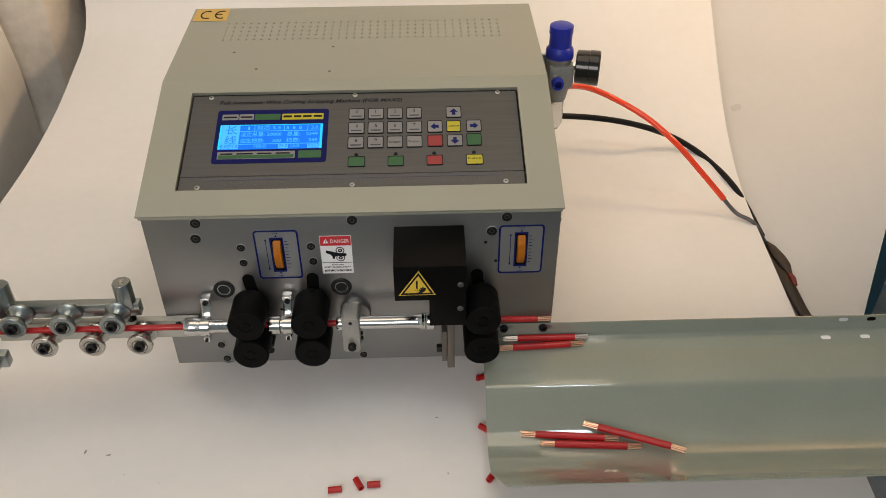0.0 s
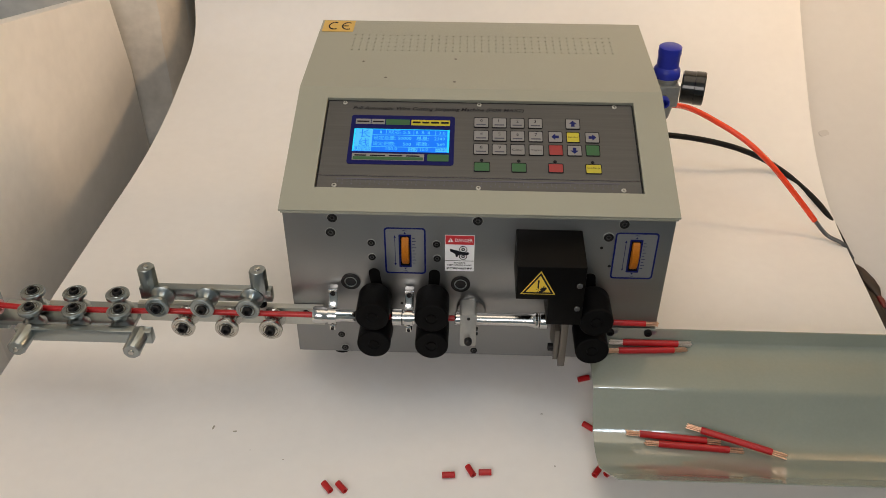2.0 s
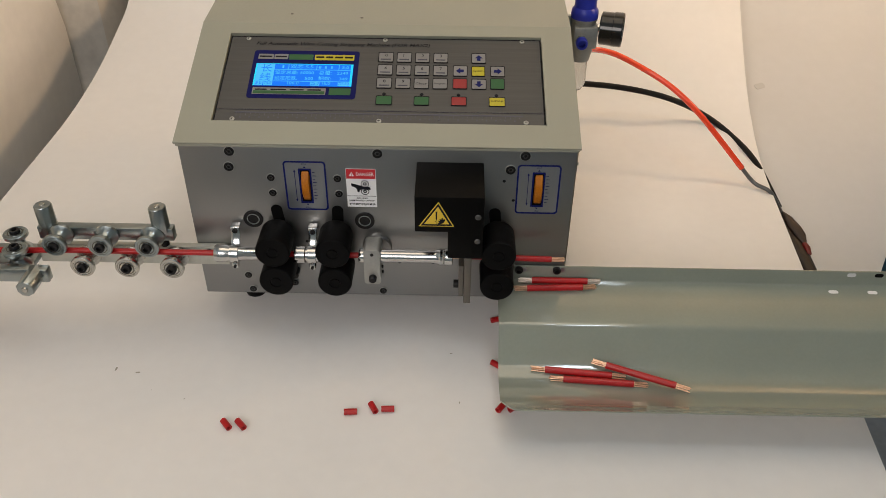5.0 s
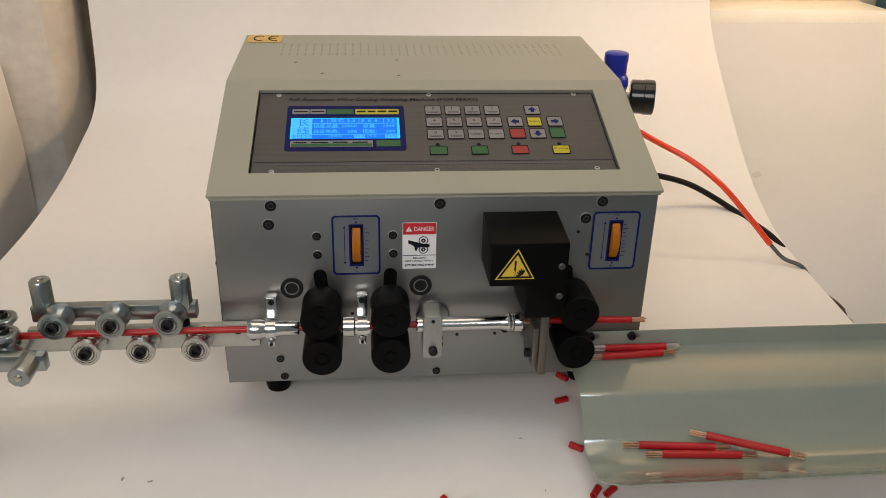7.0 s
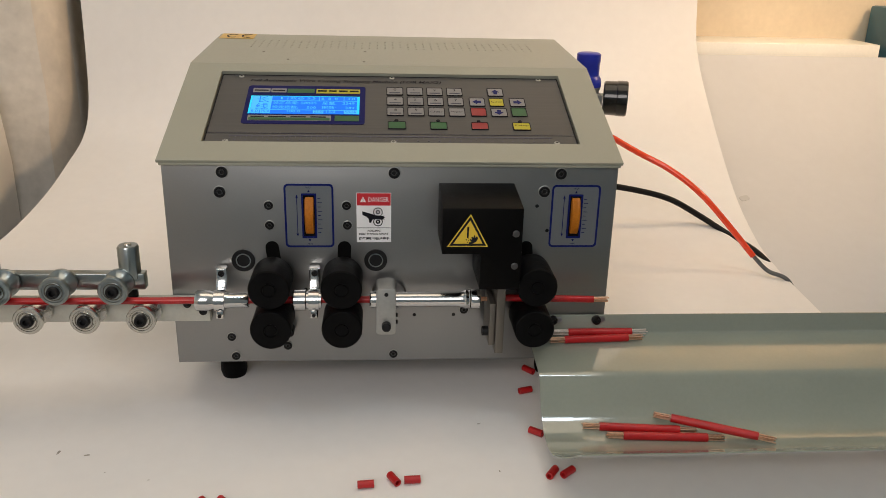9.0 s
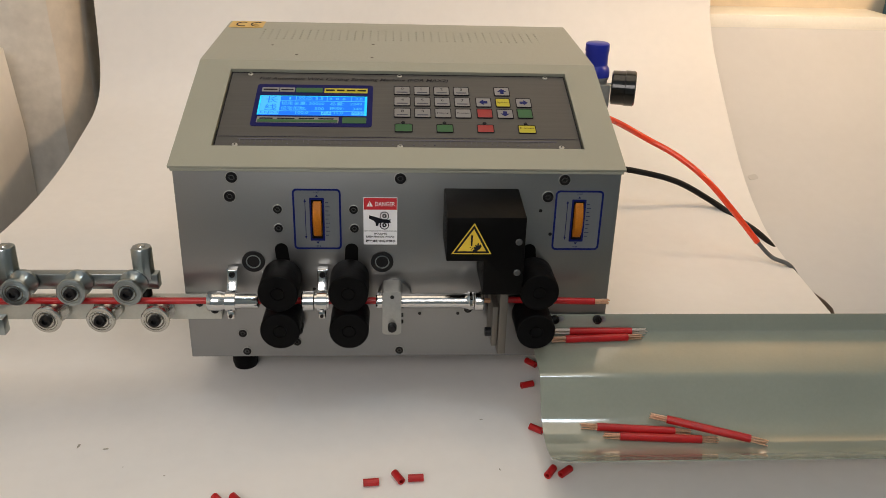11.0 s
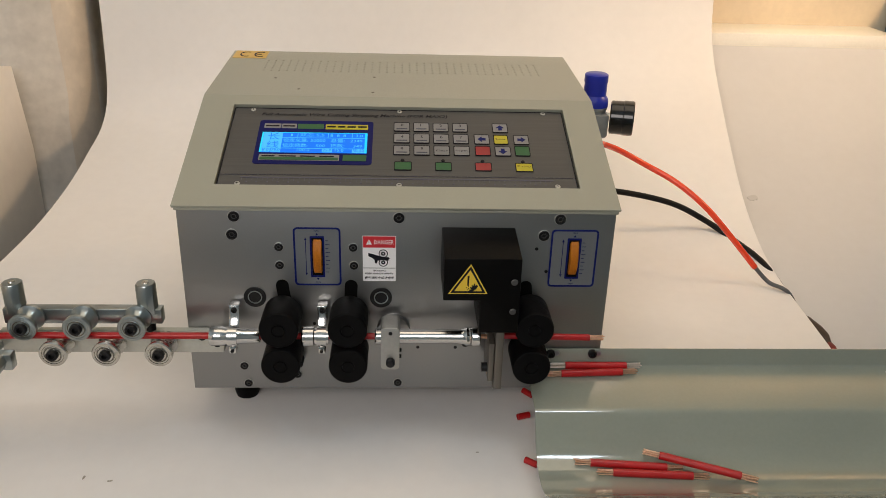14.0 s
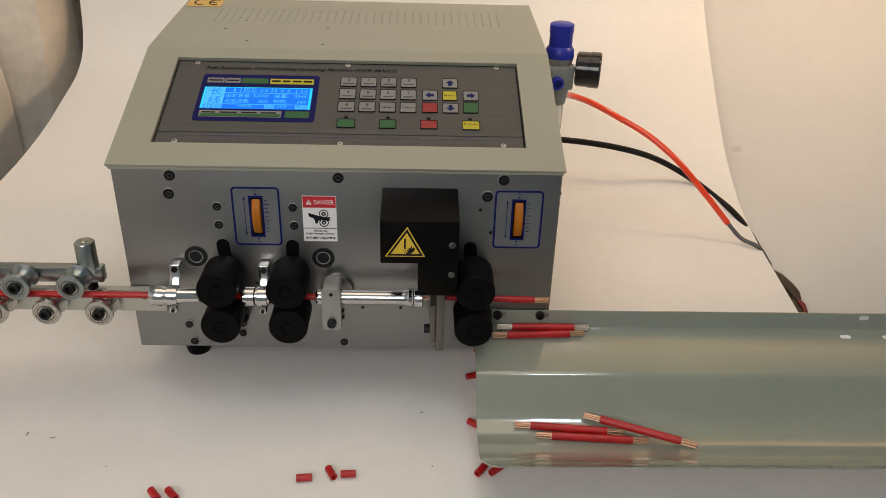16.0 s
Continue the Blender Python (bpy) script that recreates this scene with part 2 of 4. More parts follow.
def tube(points, radius, steps=12, inner=0.0):
    bm = bmesh.new()
    pts = [Vector(q) for q in points]
    rings = []
    up = Vector((0.13, 0.2, 0.97))
    for i, q in enumerate(pts):
        d = (pts[min(i + 1, len(pts) - 1)] - pts[max(i - 1, 0)]).normalized()
        a = d.cross(up).normalized()
        b = d.cross(a)
        r = radius(i / (len(pts) - 1)) if callable(radius) else radius
        rings.append([bm.verts.new(q + r * (a * math.cos(2 * math.pi * k / steps) + b * math.sin(2 * math.pi * k / steps))) for k in range(steps)])
    for a, b in zip(rings, rings[1:]):
        for k in range(steps):
            j = (k + 1) % steps
            bm.faces.new((a[k], a[j], b[j], b[k]))
    if inner:
        for end, r in ((rings[0], pts[0]), (rings[-1], pts[-1])):
            ins = [bm.verts.new(r + (v.co - r) * inner) for v in end]
            deep = [bm.verts.new(v.co + (pts[len(pts) // 2] - r) * 0.8) for v in ins]
            for k in range(steps):
                j = (k + 1) % steps
                bm.faces.new((end[k], end[j], ins[j], ins[k]))
                bm.faces.new((ins[k], ins[j], deep[j], deep[k]))
    else:
        bm.faces.new(rings[0]), bm.faces.new(rings[-1])
    bmesh.ops.recalc_face_normals(bm, faces=bm.faces)
    return bm


def merge(*meshes):
    out = bmesh.new()
    for b in meshes:
        tmp = bpy.data.meshes.new("tmp")
        b.to_mesh(tmp)
        b.free()
        out.from_mesh(tmp)
        bpy.data.meshes.remove(tmp)
    return out


def moved(bm, m):
    bmesh.ops.transform(bm, matrix=m, verts=bm.verts)
    return bm


def finish(name, bm, mat, sharp=35):
    me = bpy.data.meshes.new(name)
    for f in bm.faces:
        f.smooth = True
    for e in bm.edges:
        if len(e.link_faces) != 2 or e.calc_face_angle(0) > radians(sharp):
            e.smooth = False
    bm.to_mesh(me)
    bm.free()
    me.materials.append(mat)
    return me


def thing(name, label, category, group="", place=(0, 0, 0)):
    ob = new(name)
    ob.empty_display_size = 0.02
    ob.location = place
    return tagged(ob, label, category, group)


def part(name, bm, mat, parent, label="", m=None):
    ob = new(name, finish(name, bm, mat))
    ob.parent = parent
    if m is not None:
        ob.matrix_basis = m
    return tagged(ob, label)


def single(name, bm, mat, label, category, group="", kind="", m=None):
    ob = new(name, finish(name, bm, mat))
    if m is not None:
        ob.matrix_basis = m
    return tagged(ob, label, category, group, kind)


def lettering(name, body, height, mat, parent, m, width=None, shear=0.0, bold=0.0):
    """Writing as a mesh: its lower left corner at the pose m, letters as high as given, drawn out to a width."""
    cu = bpy.data.curves.new(name, "FONT")
    cu.body, cu.size, cu.shear, cu.offset, cu.resolution_u = body, 1.0, shear, bold, 2
    tmp = new(name, cu)
    bpy.context.view_layer.update()
    me = bpy.data.meshes.new_from_object(tmp.evaluated_get(bpy.context.evaluated_depsgraph_get()))
    bpy.data.objects.remove(tmp)
    bpy.data.curves.remove(cu)
    if not me.vertices:
        return None
    xs, ys = [v.co.x for v in me.vertices], [v.co.y for v in me.vertices]
    sy = height / (max(ys) - min(ys))
    sx = width / (max(xs) - min(xs)) if width else sy
    me.transform(Matrix.Diagonal((sx, sy, 1, 1)) @ Matrix.Translation((-min(xs), -min(ys), 0)))
    me.name = name
    me.materials.clear()
    me.materials.append(mat)
    ob = new(name, me)
    ob.parent, ob.matrix_basis = parent, m
    return ob


# ---- the room ----
def structure(name, bm, mat, label, category):
    return single(name, bm, mat, label, category, kind="structure")


FLOOR_Z = -0.75
structure("floor", box(-1.6, 2.1, -2.3, 1.15, FLOOR_Z - 0.05, FLOOR_Z), FLOOR, "blue-grey painted workshop floor", "floor")
# the ceiling and the ROOM walls are out of view, added to close the room
structure("ceiling", box(-1.6, 2.1, -2.3, 1.15, 2.0, 2.05), ROOM, "unseen pale ceiling added over the work table", "ceiling")
structure("wall_north", box(-1.6, 2.1, 1.05, 1.15, FLOOR_Z, 2.0), TAN_WALL, "tan painted wall behind the paper backdrop", "wall")
structure("wall_west", box(-1.7, -1.6, -2.3, 1.15, FLOOR_Z, 2.0), ROOM, "unseen pale side wall added to close the room", "wall")
structure("wall_east", box(2.1, 2.2, -2.3, 1.15, FLOOR_Z, 2.0), ROOM, "unseen pale side wall added to close the room", "wall")
structure("wall_south", merge(box(-1.6, -1.29, -2.3, -2.2, FLOOR_Z, 2.0), box(0.06, 2.1, -2.3, -2.2, FLOOR_Z, 2.0),
                              box(-1.29, 0.06, -2.3, -2.2, FLOOR_Z, 0.86), box(-1.29, 0.06, -2.3, -2.2, 1.92, 2.0)), ROOM,
          "unseen pale wall with a window opening, added behind the viewer", "wall")
# plastered pillar with a chipped corner
rng = random.Random(4)
pillar = bmesh.new()
outline = [(-0.95, 0.735), (-0.636, 0.87), (-0.606, 0.95), (-0.606, 1.045), (-0.95, 1.045)]
rows = []
for k in range(61):
    z = FLOOR_Z + k * (2.0 - FLOOR_Z) / 60
    chip = [(rng.uniform(-0.004, 0.006)) if i == 1 else 0.0 for i in range(5)]
    rows.append([pillar.verts.new((a - c, b + c * 0.4, z)) for (a, b), c in zip(outline, chip)])
for a, b in zip(rows, rows[1:]):
    for i in range(5):
        pillar.faces.new((a[i], a[(i + 1) % 5], b[(i + 1) % 5], b[i]))
structure("pillar", pillar, PLASTER, "grey plastered pillar with a chipped beige corner edge", "pillar")
scene.objects["pillar"].data.materials.append(BEIGEPLASTER)
for poly in scene.objects["pillar"].data.polygons:
    if poly.normal.x > 0.8 and poly.normal.y < -0.1:
        poly.material_index = 1


def sheet(columns, profile_at, left, right):
    """A sheet of paper as a grid: profile_at(u) gives its line of (y, z), left(y) and right(y) its sides."""
    bm = bmesh.new()
    grid = []
    for i in range(columns + 1):
        u = i / columns
        line = profile_at(u)
        grid.append([bm.verts.new((left(p[0]) * (1 - u) + right(p[0]) * u, p[0], p[1])) for p in line])
    for a, b in zip(grid, grid[1:]):
        for k in range(len(a) - 1):
            bm.faces.new((a[k], b[k], b[k + 1], a[k + 1]))
    return bm


def smooth_line(pts, n=6):
    return [(v.x, v.y) for v in spline([(a, b, 0) for a, b in pts], n)]


SIDE_L = smooth_line([(-0.31, 0.0), (-0.1, 0.0), (0.3, 0.0), (0.5, 0.001), (0.65, 0.016), (0.77, 0.042), (0.86, 0.068), (0.91, 0.115), (0.93, 0.21), (0.94, 0.4), (0.948, 0.8), (0.955, 1.35)])
SIDE_R = smooth_line([(-0.31, 0.0), (-0.1, 0.0), (0.2, 0.0), (0.36, 0.002), (0.46, 0.018), (0.58, 0.062), (0.75, 0.158), (0.86, 0.235), (0.905, 0.31), (0.925, 0.45), (0.945, 0.8), (0.955, 1.35)])


def main_profile(u):
    w = u * u * (3 - 2 * u)
    return [(a[0] * (1 - w) + b[0] * w, a[1] * (1 - w) + b[1] * w) for a, b in zip(SIDE_L, SIDE_R)]


structure("backdrop_paper", sheet(40, main_profile, lambda y: -0.575, lambda y: 0.530 + 0.08 * y), PAPER,
          "white paper sweep laid over the table and curving up behind", "paper backdrop")
LOW = smooth_line([(-0.1, -0.095), (0.1, -0.08), (0.3, -0.056), (0.5, -0.006), (0.61, 0.026), (0.74, 0.09), (0.85, 0.17), (0.92, 0.235)])
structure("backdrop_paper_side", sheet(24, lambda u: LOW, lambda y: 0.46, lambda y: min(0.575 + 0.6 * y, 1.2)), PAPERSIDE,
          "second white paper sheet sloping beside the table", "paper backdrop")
# the table under the paper
table = thing("work_table", "plain laminate work table under the white paper", "table")
part("tabletop", box(-0.565, 0.5, -0.30, 0.40, -0.04, -0.003, 0.004), TABLE, table)
for x in (-0.52, 0.45):
    for y in (-0.26, 0.34):
        part("leg", box(x - 0.02, x + 0.02, y - 0.02, y + 0.02, FLOOR_Z, -0.04, 0.003), TABLE, table)
# boards leaning at the left
b1 = moved(prism([(0.12, FLOOR_Z), (0.825, FLOOR_Z), (0.830, 0.03), (0.800, 0.193), (0.345, 0.2925), (0.12, 0.335)], 0.026, 0.001),
           Matrix(((0, 0, -1, -0.698), (1, 0, 0, 0), (0, 1, 0, 0), (0, 0, 0, 1))))
single("leaning_board", b1, BOARD, "cream board standing beside the paper-covered table", "board", "boards beside the table")
scene.objects["leaning_board"].data.materials.append(PLASTER)
for poly in scene.objects["leaning_board"].data.polygons:
    if poly.normal.z > 0.8:
        poly.material_index = 1
b2 = moved(prism([(-0.9, FLOOR_Z), (0.12, FLOOR_Z), (0.12, 0.34), (-0.9, 0.42)], 0.012, 0.001),
           Matrix(((0.02, 0, -1, -0.687), (1, 0, 0, 0), (0, 1, 0, 0), (0, 0, 0, 1))))
single("leaning_board", b2, BOARD, "wide cream board standing beside the table edge", "board", "boards beside the table")
single("leaning_batten", box(-0.662, -0.640, 0.068, 0.094, FLOOR_Z, 0.125, 0.002), BOARD, "pale batten standing against the cream boards", "batten")
# ledge and teal cabinet at the back
structure("wall_ledge", box(0.5, 1.0, 0.925, 1.05, 0.20, 0.259, 0.002), LEDGE, "white painted ledge lit by a warm lamp", "ledge")
cab = thing("machine_cabinet", "dark teal painted cabinet beside the wall ledge", "cabinet")
part("body", box(1.03, 1.22, 0.9, 1.04, FLOOR_Z, 0.33, 0.006), TEAL, cab)
part("latch", merge(box(1.05, 1.075, 0.89, 0.90, 0.28, 0.315, 0.002), lathe([(0, 0.02), (0.006, 0.02), (0.006, 0)], TO_Y, (1.062, 0.89, 0.30), 12)), STEEL, cab, "worn steel latch")
# added lamp body, out of view, for the warm light at the right
lamp = thing("unseen_warm_lamp", "unseen lamp on a thin steel pole, added as a body for the warm light", "lamp")
part("shade", lathe([(0.05, 0.10), (0.13, 0.0), (0.133, 0.0), (0.053, 0.103), (0, 0.105)], Matrix.Identity(4), (0, 0, 0.03), 24), STEEL, lamp, m=look(WARM_EYE, WARM_AIM))
part("pole", tube([tuple(v) for v in spline([(1.62, 0.02, FLOOR_Z), (1.62, 0.02, 0.4), (1.56, 0.04, 0.70), (1.33, 0.13, 0.80)])], 0.009), STEEL, lamp)
part("base", lathe([(0, 0.02), (0.11, 0.018), (0.12, 0.0), (0, 0.0)], Matrix.Identity(4), (1.62, 0.02, FLOOR_Z), 24), STEEL, lamp)

# ---- the machine ----
machine = thing("wire_stripping_machine", "sage-grey bench wire cutting and stripping machine with an aluminium front plate", "machine")
KNEE, FRONT, BACK = (0.165, 0.3050), (-0.004, 0.2425), (0.352, 0.3165)
SLOPE = math.atan2(KNEE[1] - FRONT[1], KNEE[0] - FRONT[0])
SL = math.hypot(KNEE[1] - FRONT[1], KNEE[0] - FRONT[0])
V0 = 0.0320          # from the front edge up the slope to the panel's lower edge
PL = 0.1295          # the panel's length up the slope


def slope_point(u, v, up=0.0):
    return Vector((u, FRONT[0] + v * math.cos(SLOPE) - up * math.sin(SLOPE), FRONT[1] + v * math.sin(SLOPE) + up * math.cos(SLOPE)))


# painted cover: slope with an opening for the panel, top with vent holes, sides and back
cover = bmesh.new()
HW = 0.21


def quad(bm, *pts):
    bm.faces.new([bm.verts.new(p) for p in pts])


us, vs = (-HW, -0.1755, 0.1755, HW), (0.0, V0 - 0.001, V0 + PL + 0.001, SL)
for i in range(3):
    for k in range(3):
        if i == 1 and k == 1:
            continue
        quad(cover, slope_point(us[i], vs[k]), slope_point(us[i + 1], vs[k]), slope_point(us[i + 1], vs[k + 1]), slope_point(us[i], vs[k + 1]))
o = [(us[1], vs[1]), (us[2], vs[1]), (us[2], vs[2]), (us[1], vs[2])]
for i in range(4):
    a, b = o[i], o[(i + 1) % 4]
    quad(cover, slope_point(*a), slope_point(*b), slope_point(*b, -0.006), slope_point(*a, -0.006))
TOPA = (BACK[1] - KNEE[1]) / (BACK[0] - KNEE[0])


def top_point(x, y, up=0.0):
    return Vector((x, y, KNEE[1] + (y - KNEE[0]) * TOPA + up))


# vent field: 37 by 5 cells, each with an eight-sided hole
VX0, VX1, VY0, VY1, NX, NY = -0.166, 0.170, 0.257, 0.311, 37, 5
for x0, x1, y0, y1 in ((-HW, HW, KNEE[0], VY0), (-HW, VX0, VY0, VY1), (VX1, HW, VY0, VY1), (-HW, HW, VY1, BACK[0])):
    quad(cover, top_point(x0, y0), top_point(x1, y0), top_point(x1, y1), top_point(x0, y1))
cw, ch = (VX1 - VX0) / NX, (VY1 - VY0) / NY
for i in range(NX):
    for k in range(NY):
        cx, cy = VX0 + cw * (i + 0.5), VY0 + ch * (k + 0.5)
        sq = [(1, 0), (1, 1), (0, 1), (-1, 1), (-1, 0), (-1, -1), (0, -1), (1, -1)]
        out_ = [cover.verts.new(top_point(cx + a * cw / 2, cy + b * ch / 2)) for a, b in sq]
        rim = [cover.verts.new(top_point(cx + 0.00135 * math.cos(j * math.pi / 4), cy + 0.00135 * math.sin(j * math.pi / 4))) for j in range(8)]
        low = [cover.verts.new(v.co + Vector((0, 0, -0.002))) for v in rim]
        for j in range(8):
            n = (j + 1) % 8
            cover.faces.new((out_[j], out_[n], rim[n], rim[j]))
            cover.faces.new((rim[j], rim[n], low[n], low[j]))
for s in (-1, 1):
    side = [(FRONT[0], 0.2394), FRONT, KNEE, BACK, (0.358, 0.30), (0.358, 0.045), (0.0125, 0.045), (0.0125, 0.2394)]
    f = cover.faces.new([cover.verts.new((s * HW, y, z)) for y, z in side])
quad(cover, (-HW, FRONT[0], 0.2394), (HW, FRONT[0], 0.2394), (HW, *FRONT), (-HW, *FRONT))
quad(cover, (-HW, FRONT[0], 0.2394), (HW, FRONT[0], 0.2394), (HW, 0.0125, 0.2394), (-HW, 0.0125, 0.2394))
quad(cover, (-HW, *BACK), (HW, *BACK), (HW, 0.358, 0.30), (-HW, 0.358, 0.30))
quad(cover, (-HW, 0.358, 0.30), (HW, 0.358, 0.30), (HW, 0.358, 0.045), (-HW, 0.358, 0.045))
bmesh.ops.remove_doubles(cover, verts=cover.verts, dist=0.00005)
bmesh.ops.recalc_face_normals(cover, faces=cover.faces)
rims = [e for e in cover.edges if len(e.link_faces) == 2 and e.calc_face_angle(0) > 0.15 and (e.verts[0].co - e.verts[1].co).length > 0.03
        and abs(e.verts[0].co.x) + abs(e.verts[1].co.x) > 0.40]
bmesh.ops.bevel(cover, geom=rims, offset=0.0028, segments=3, affect="EDGES", profile=0.5)
lipbm = box(-HW + 0.0015, HW - 0.0015, -0.0028, 0.0, 0.2372, 0.2402, 0.0009)
cov = part("cover", cover, COVER, machine, "sage-grey powder-coated sheet steel cover")
part("lip", lipbm, COVER, cov)
# added black filler, so the vent holes look deep and shaded
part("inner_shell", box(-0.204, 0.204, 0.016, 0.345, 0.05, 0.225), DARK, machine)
for x, y in ((-0.143, 0.231), (-0.112, 0.19), (-0.03, 0.241), (-0.03, 0.182)):
    part("rivet", lathe([(0, 0.0006), (0.0012, 0.0005), (0.0019, 0.0), (0.0019, -0.001)], Matrix.Identity(4), top_point(x, y), 10), BLADE, cov)
# round-cornered gold sticker with the conformity mark
sticker = part("sticker", moved(prism(rounded(-0.207, -0.166, 0.3135, 0.3475, 0.001, 2), 0.0003), Matrix.Translation((0, 0, 0)) @ Matrix(((1, 0, 0, 0), (0, 1, 0, 0), (0, TOPA, 1, KNEE[1] - TOPA * KNEE[0] + 0.0003), (0, 0, 0, 1)))), GOLD, machine, "gold conformity sticker")
for cx, bar in ((-0.192, False), (-0.1745, True)):
    arc = [(1.0, a) for a in range(60, 301, 20)]
    outer_ = [(cx + 0.0085 * math.cos(radians(a)) * 0.95, 0.3305 + 0.0115 * math.sin(radians(a))) for _, a in arc]
    inner_ = [(cx + 0.0066 * math.cos(radians(a)) * 0.95, 0.3305 + 0.0090 * math.sin(radians(a))) for _, a in reversed(arc)]
    mark = prism(outer_ + inner_, 0.0002)
    if bar:
        mark = merge(mark, box(cx - 0.0065, cx + 0.001, 0.3294, 0.3316, 0, 0.0002))
    part("mark", moved(mark, Matrix(((1, 0, 0, 0), (0, 1, 0, 0), (0, TOPA, 1, KNEE[1] - TOPA * KNEE[0] + 0.0007), (0, 0, 0, 1)))), INK, sticker)

# front plate
plate = part("front_plate", box(-0.207, 0.207, 0.0, 0.012, 0.041, 0.2390, 0.0008), ALU, machine, "satin aluminium front plate")
for x in (-0.165, 0.165):
    for y in (0.053, 0.31):
        part("foot", lathe([(0, 0.046), (0.0125, 0.046), (0.0135, 0.006), (0.012, 0.0), (0, 0.0)], Matrix.Identity(4), (x, y, 0), 24), RUBBER, machine)


def socket_screw(x, z, r, parent=None, y=0.0):
    head = lathe([(r, 0), (r, 0.0012), (r * 0.9, 0.0016), (r * 0.62, 0.0016), (r * 0.55, 0.0002), (0, 0.0002)], TO_Y, (x, y, z), 20)
    o1 = part("screw", head, OXIDE, parent or plate)
    part("hex_socket", lathe([(r * 0.50, 0.0017), (r * 0.50, 0.0003), (r * 0.40, 0.0003), (r * 0.40, 0.0017), (r * 0.50, 0.0017)], TO_Y, (x, y, z), 6), DULLSCREW, o1)
    part("countersink", lathe([(r * 0.98, 0.0), (r * 0.98, 0.0005), (r * 1.12, 0.0003), (r * 1.16, 0.0)], TO_Y, (x, y, z), 20), SATIN, o1)
    return o1


for x, z in ((-0.154, 0.231), (0.0, 0.231), (0.1535, 0.231), (-0.157, 0.2125), (0.139, 0.214)):
    socket_screw(x, z, 0.0052)
for x, z in ((-0.114, 0.2), (-0.114, 0.181), (-0.0435, 0.2), (-0.043, 0.181), (-0.155, 0.068), (-0.152, 0.0475), (0.0, 0.048), (-0.102, 0.058), (0.068, 0.095)):
    socket_screw(x, z, 0.0041)
for x, z in ((0.133, 0.2), (0.144, 0.176), (0.02, 0.09), (0.058, 0.09), (-0.083, 0.117)):
    part("pin_hole", lathe([(0.0017, 0), (0.0017, 0.0003), (0.0011, 0.0003), (0.0009, 0.0001), (0, 0.0001)], TO_Y, (x, -0.0001, z), 12), OXIDE, plate)
for x in (-0.1395, -0.017):
    bush = part("bush", lathe([(0.0108, 0), (0.0108, 0.0012), (0.0104, 0.0015), (0.0072, 0.0015), (0.007, 0.0003), (0, 0.0003)], TO_Y, (x, 0, 0.1465), 28), OXIDE, plate, "black pressed-in bush")
    part("ring", lathe([(0.0068, 0.0), (0.0068, 0.0012), (0.0060, 0.0012), (0.0060, 0.0)], TO_Y, (x, -0.0004, 0.1465), 28), STEEL, bush)
# arc slots above the upper rollers
for x, lean in ((-0.1125, 0.0075), (-0.0460, -0.0030), (0.1250, 0.0070)):
    pts = [(x + lean * (1 - k / 9) ** 1.3, 0.116 + k * 0.0048) for k in range(10)]
    left_ = [(a - 0.0062, b) for a, b in pts]
    right_ = [(a + 0.0062, b) for a, b in pts]
    cap = [(pts[-1][0] + 0.0062 * math.cos(radians(a)), pts[-1][1] + 0.0062 * math.sin(radians(a))) for a in range(15, 180, 15)]
    part("slot", moved(prism(right_ + cap + left_[::-1], 0.0004), Matrix(((1, 0, 0, 0), (0, 0, -1, 0), (0, 1, 0, 0), (0, 0, 0, 1)))), DARK, plate, "arc slot with its inner shade painted as a flat black patch")

UP = Matrix(((1, 0, 0, 0), (0, 0, -1, 0), (0, 1, 0, 0), (0, 0, 0, 1)))     # local xy -> world xz, local z -> towards the viewer


def on_plate(x, z, out=0.0):
    return Matrix.Translation((x, -out, z)) @ UP


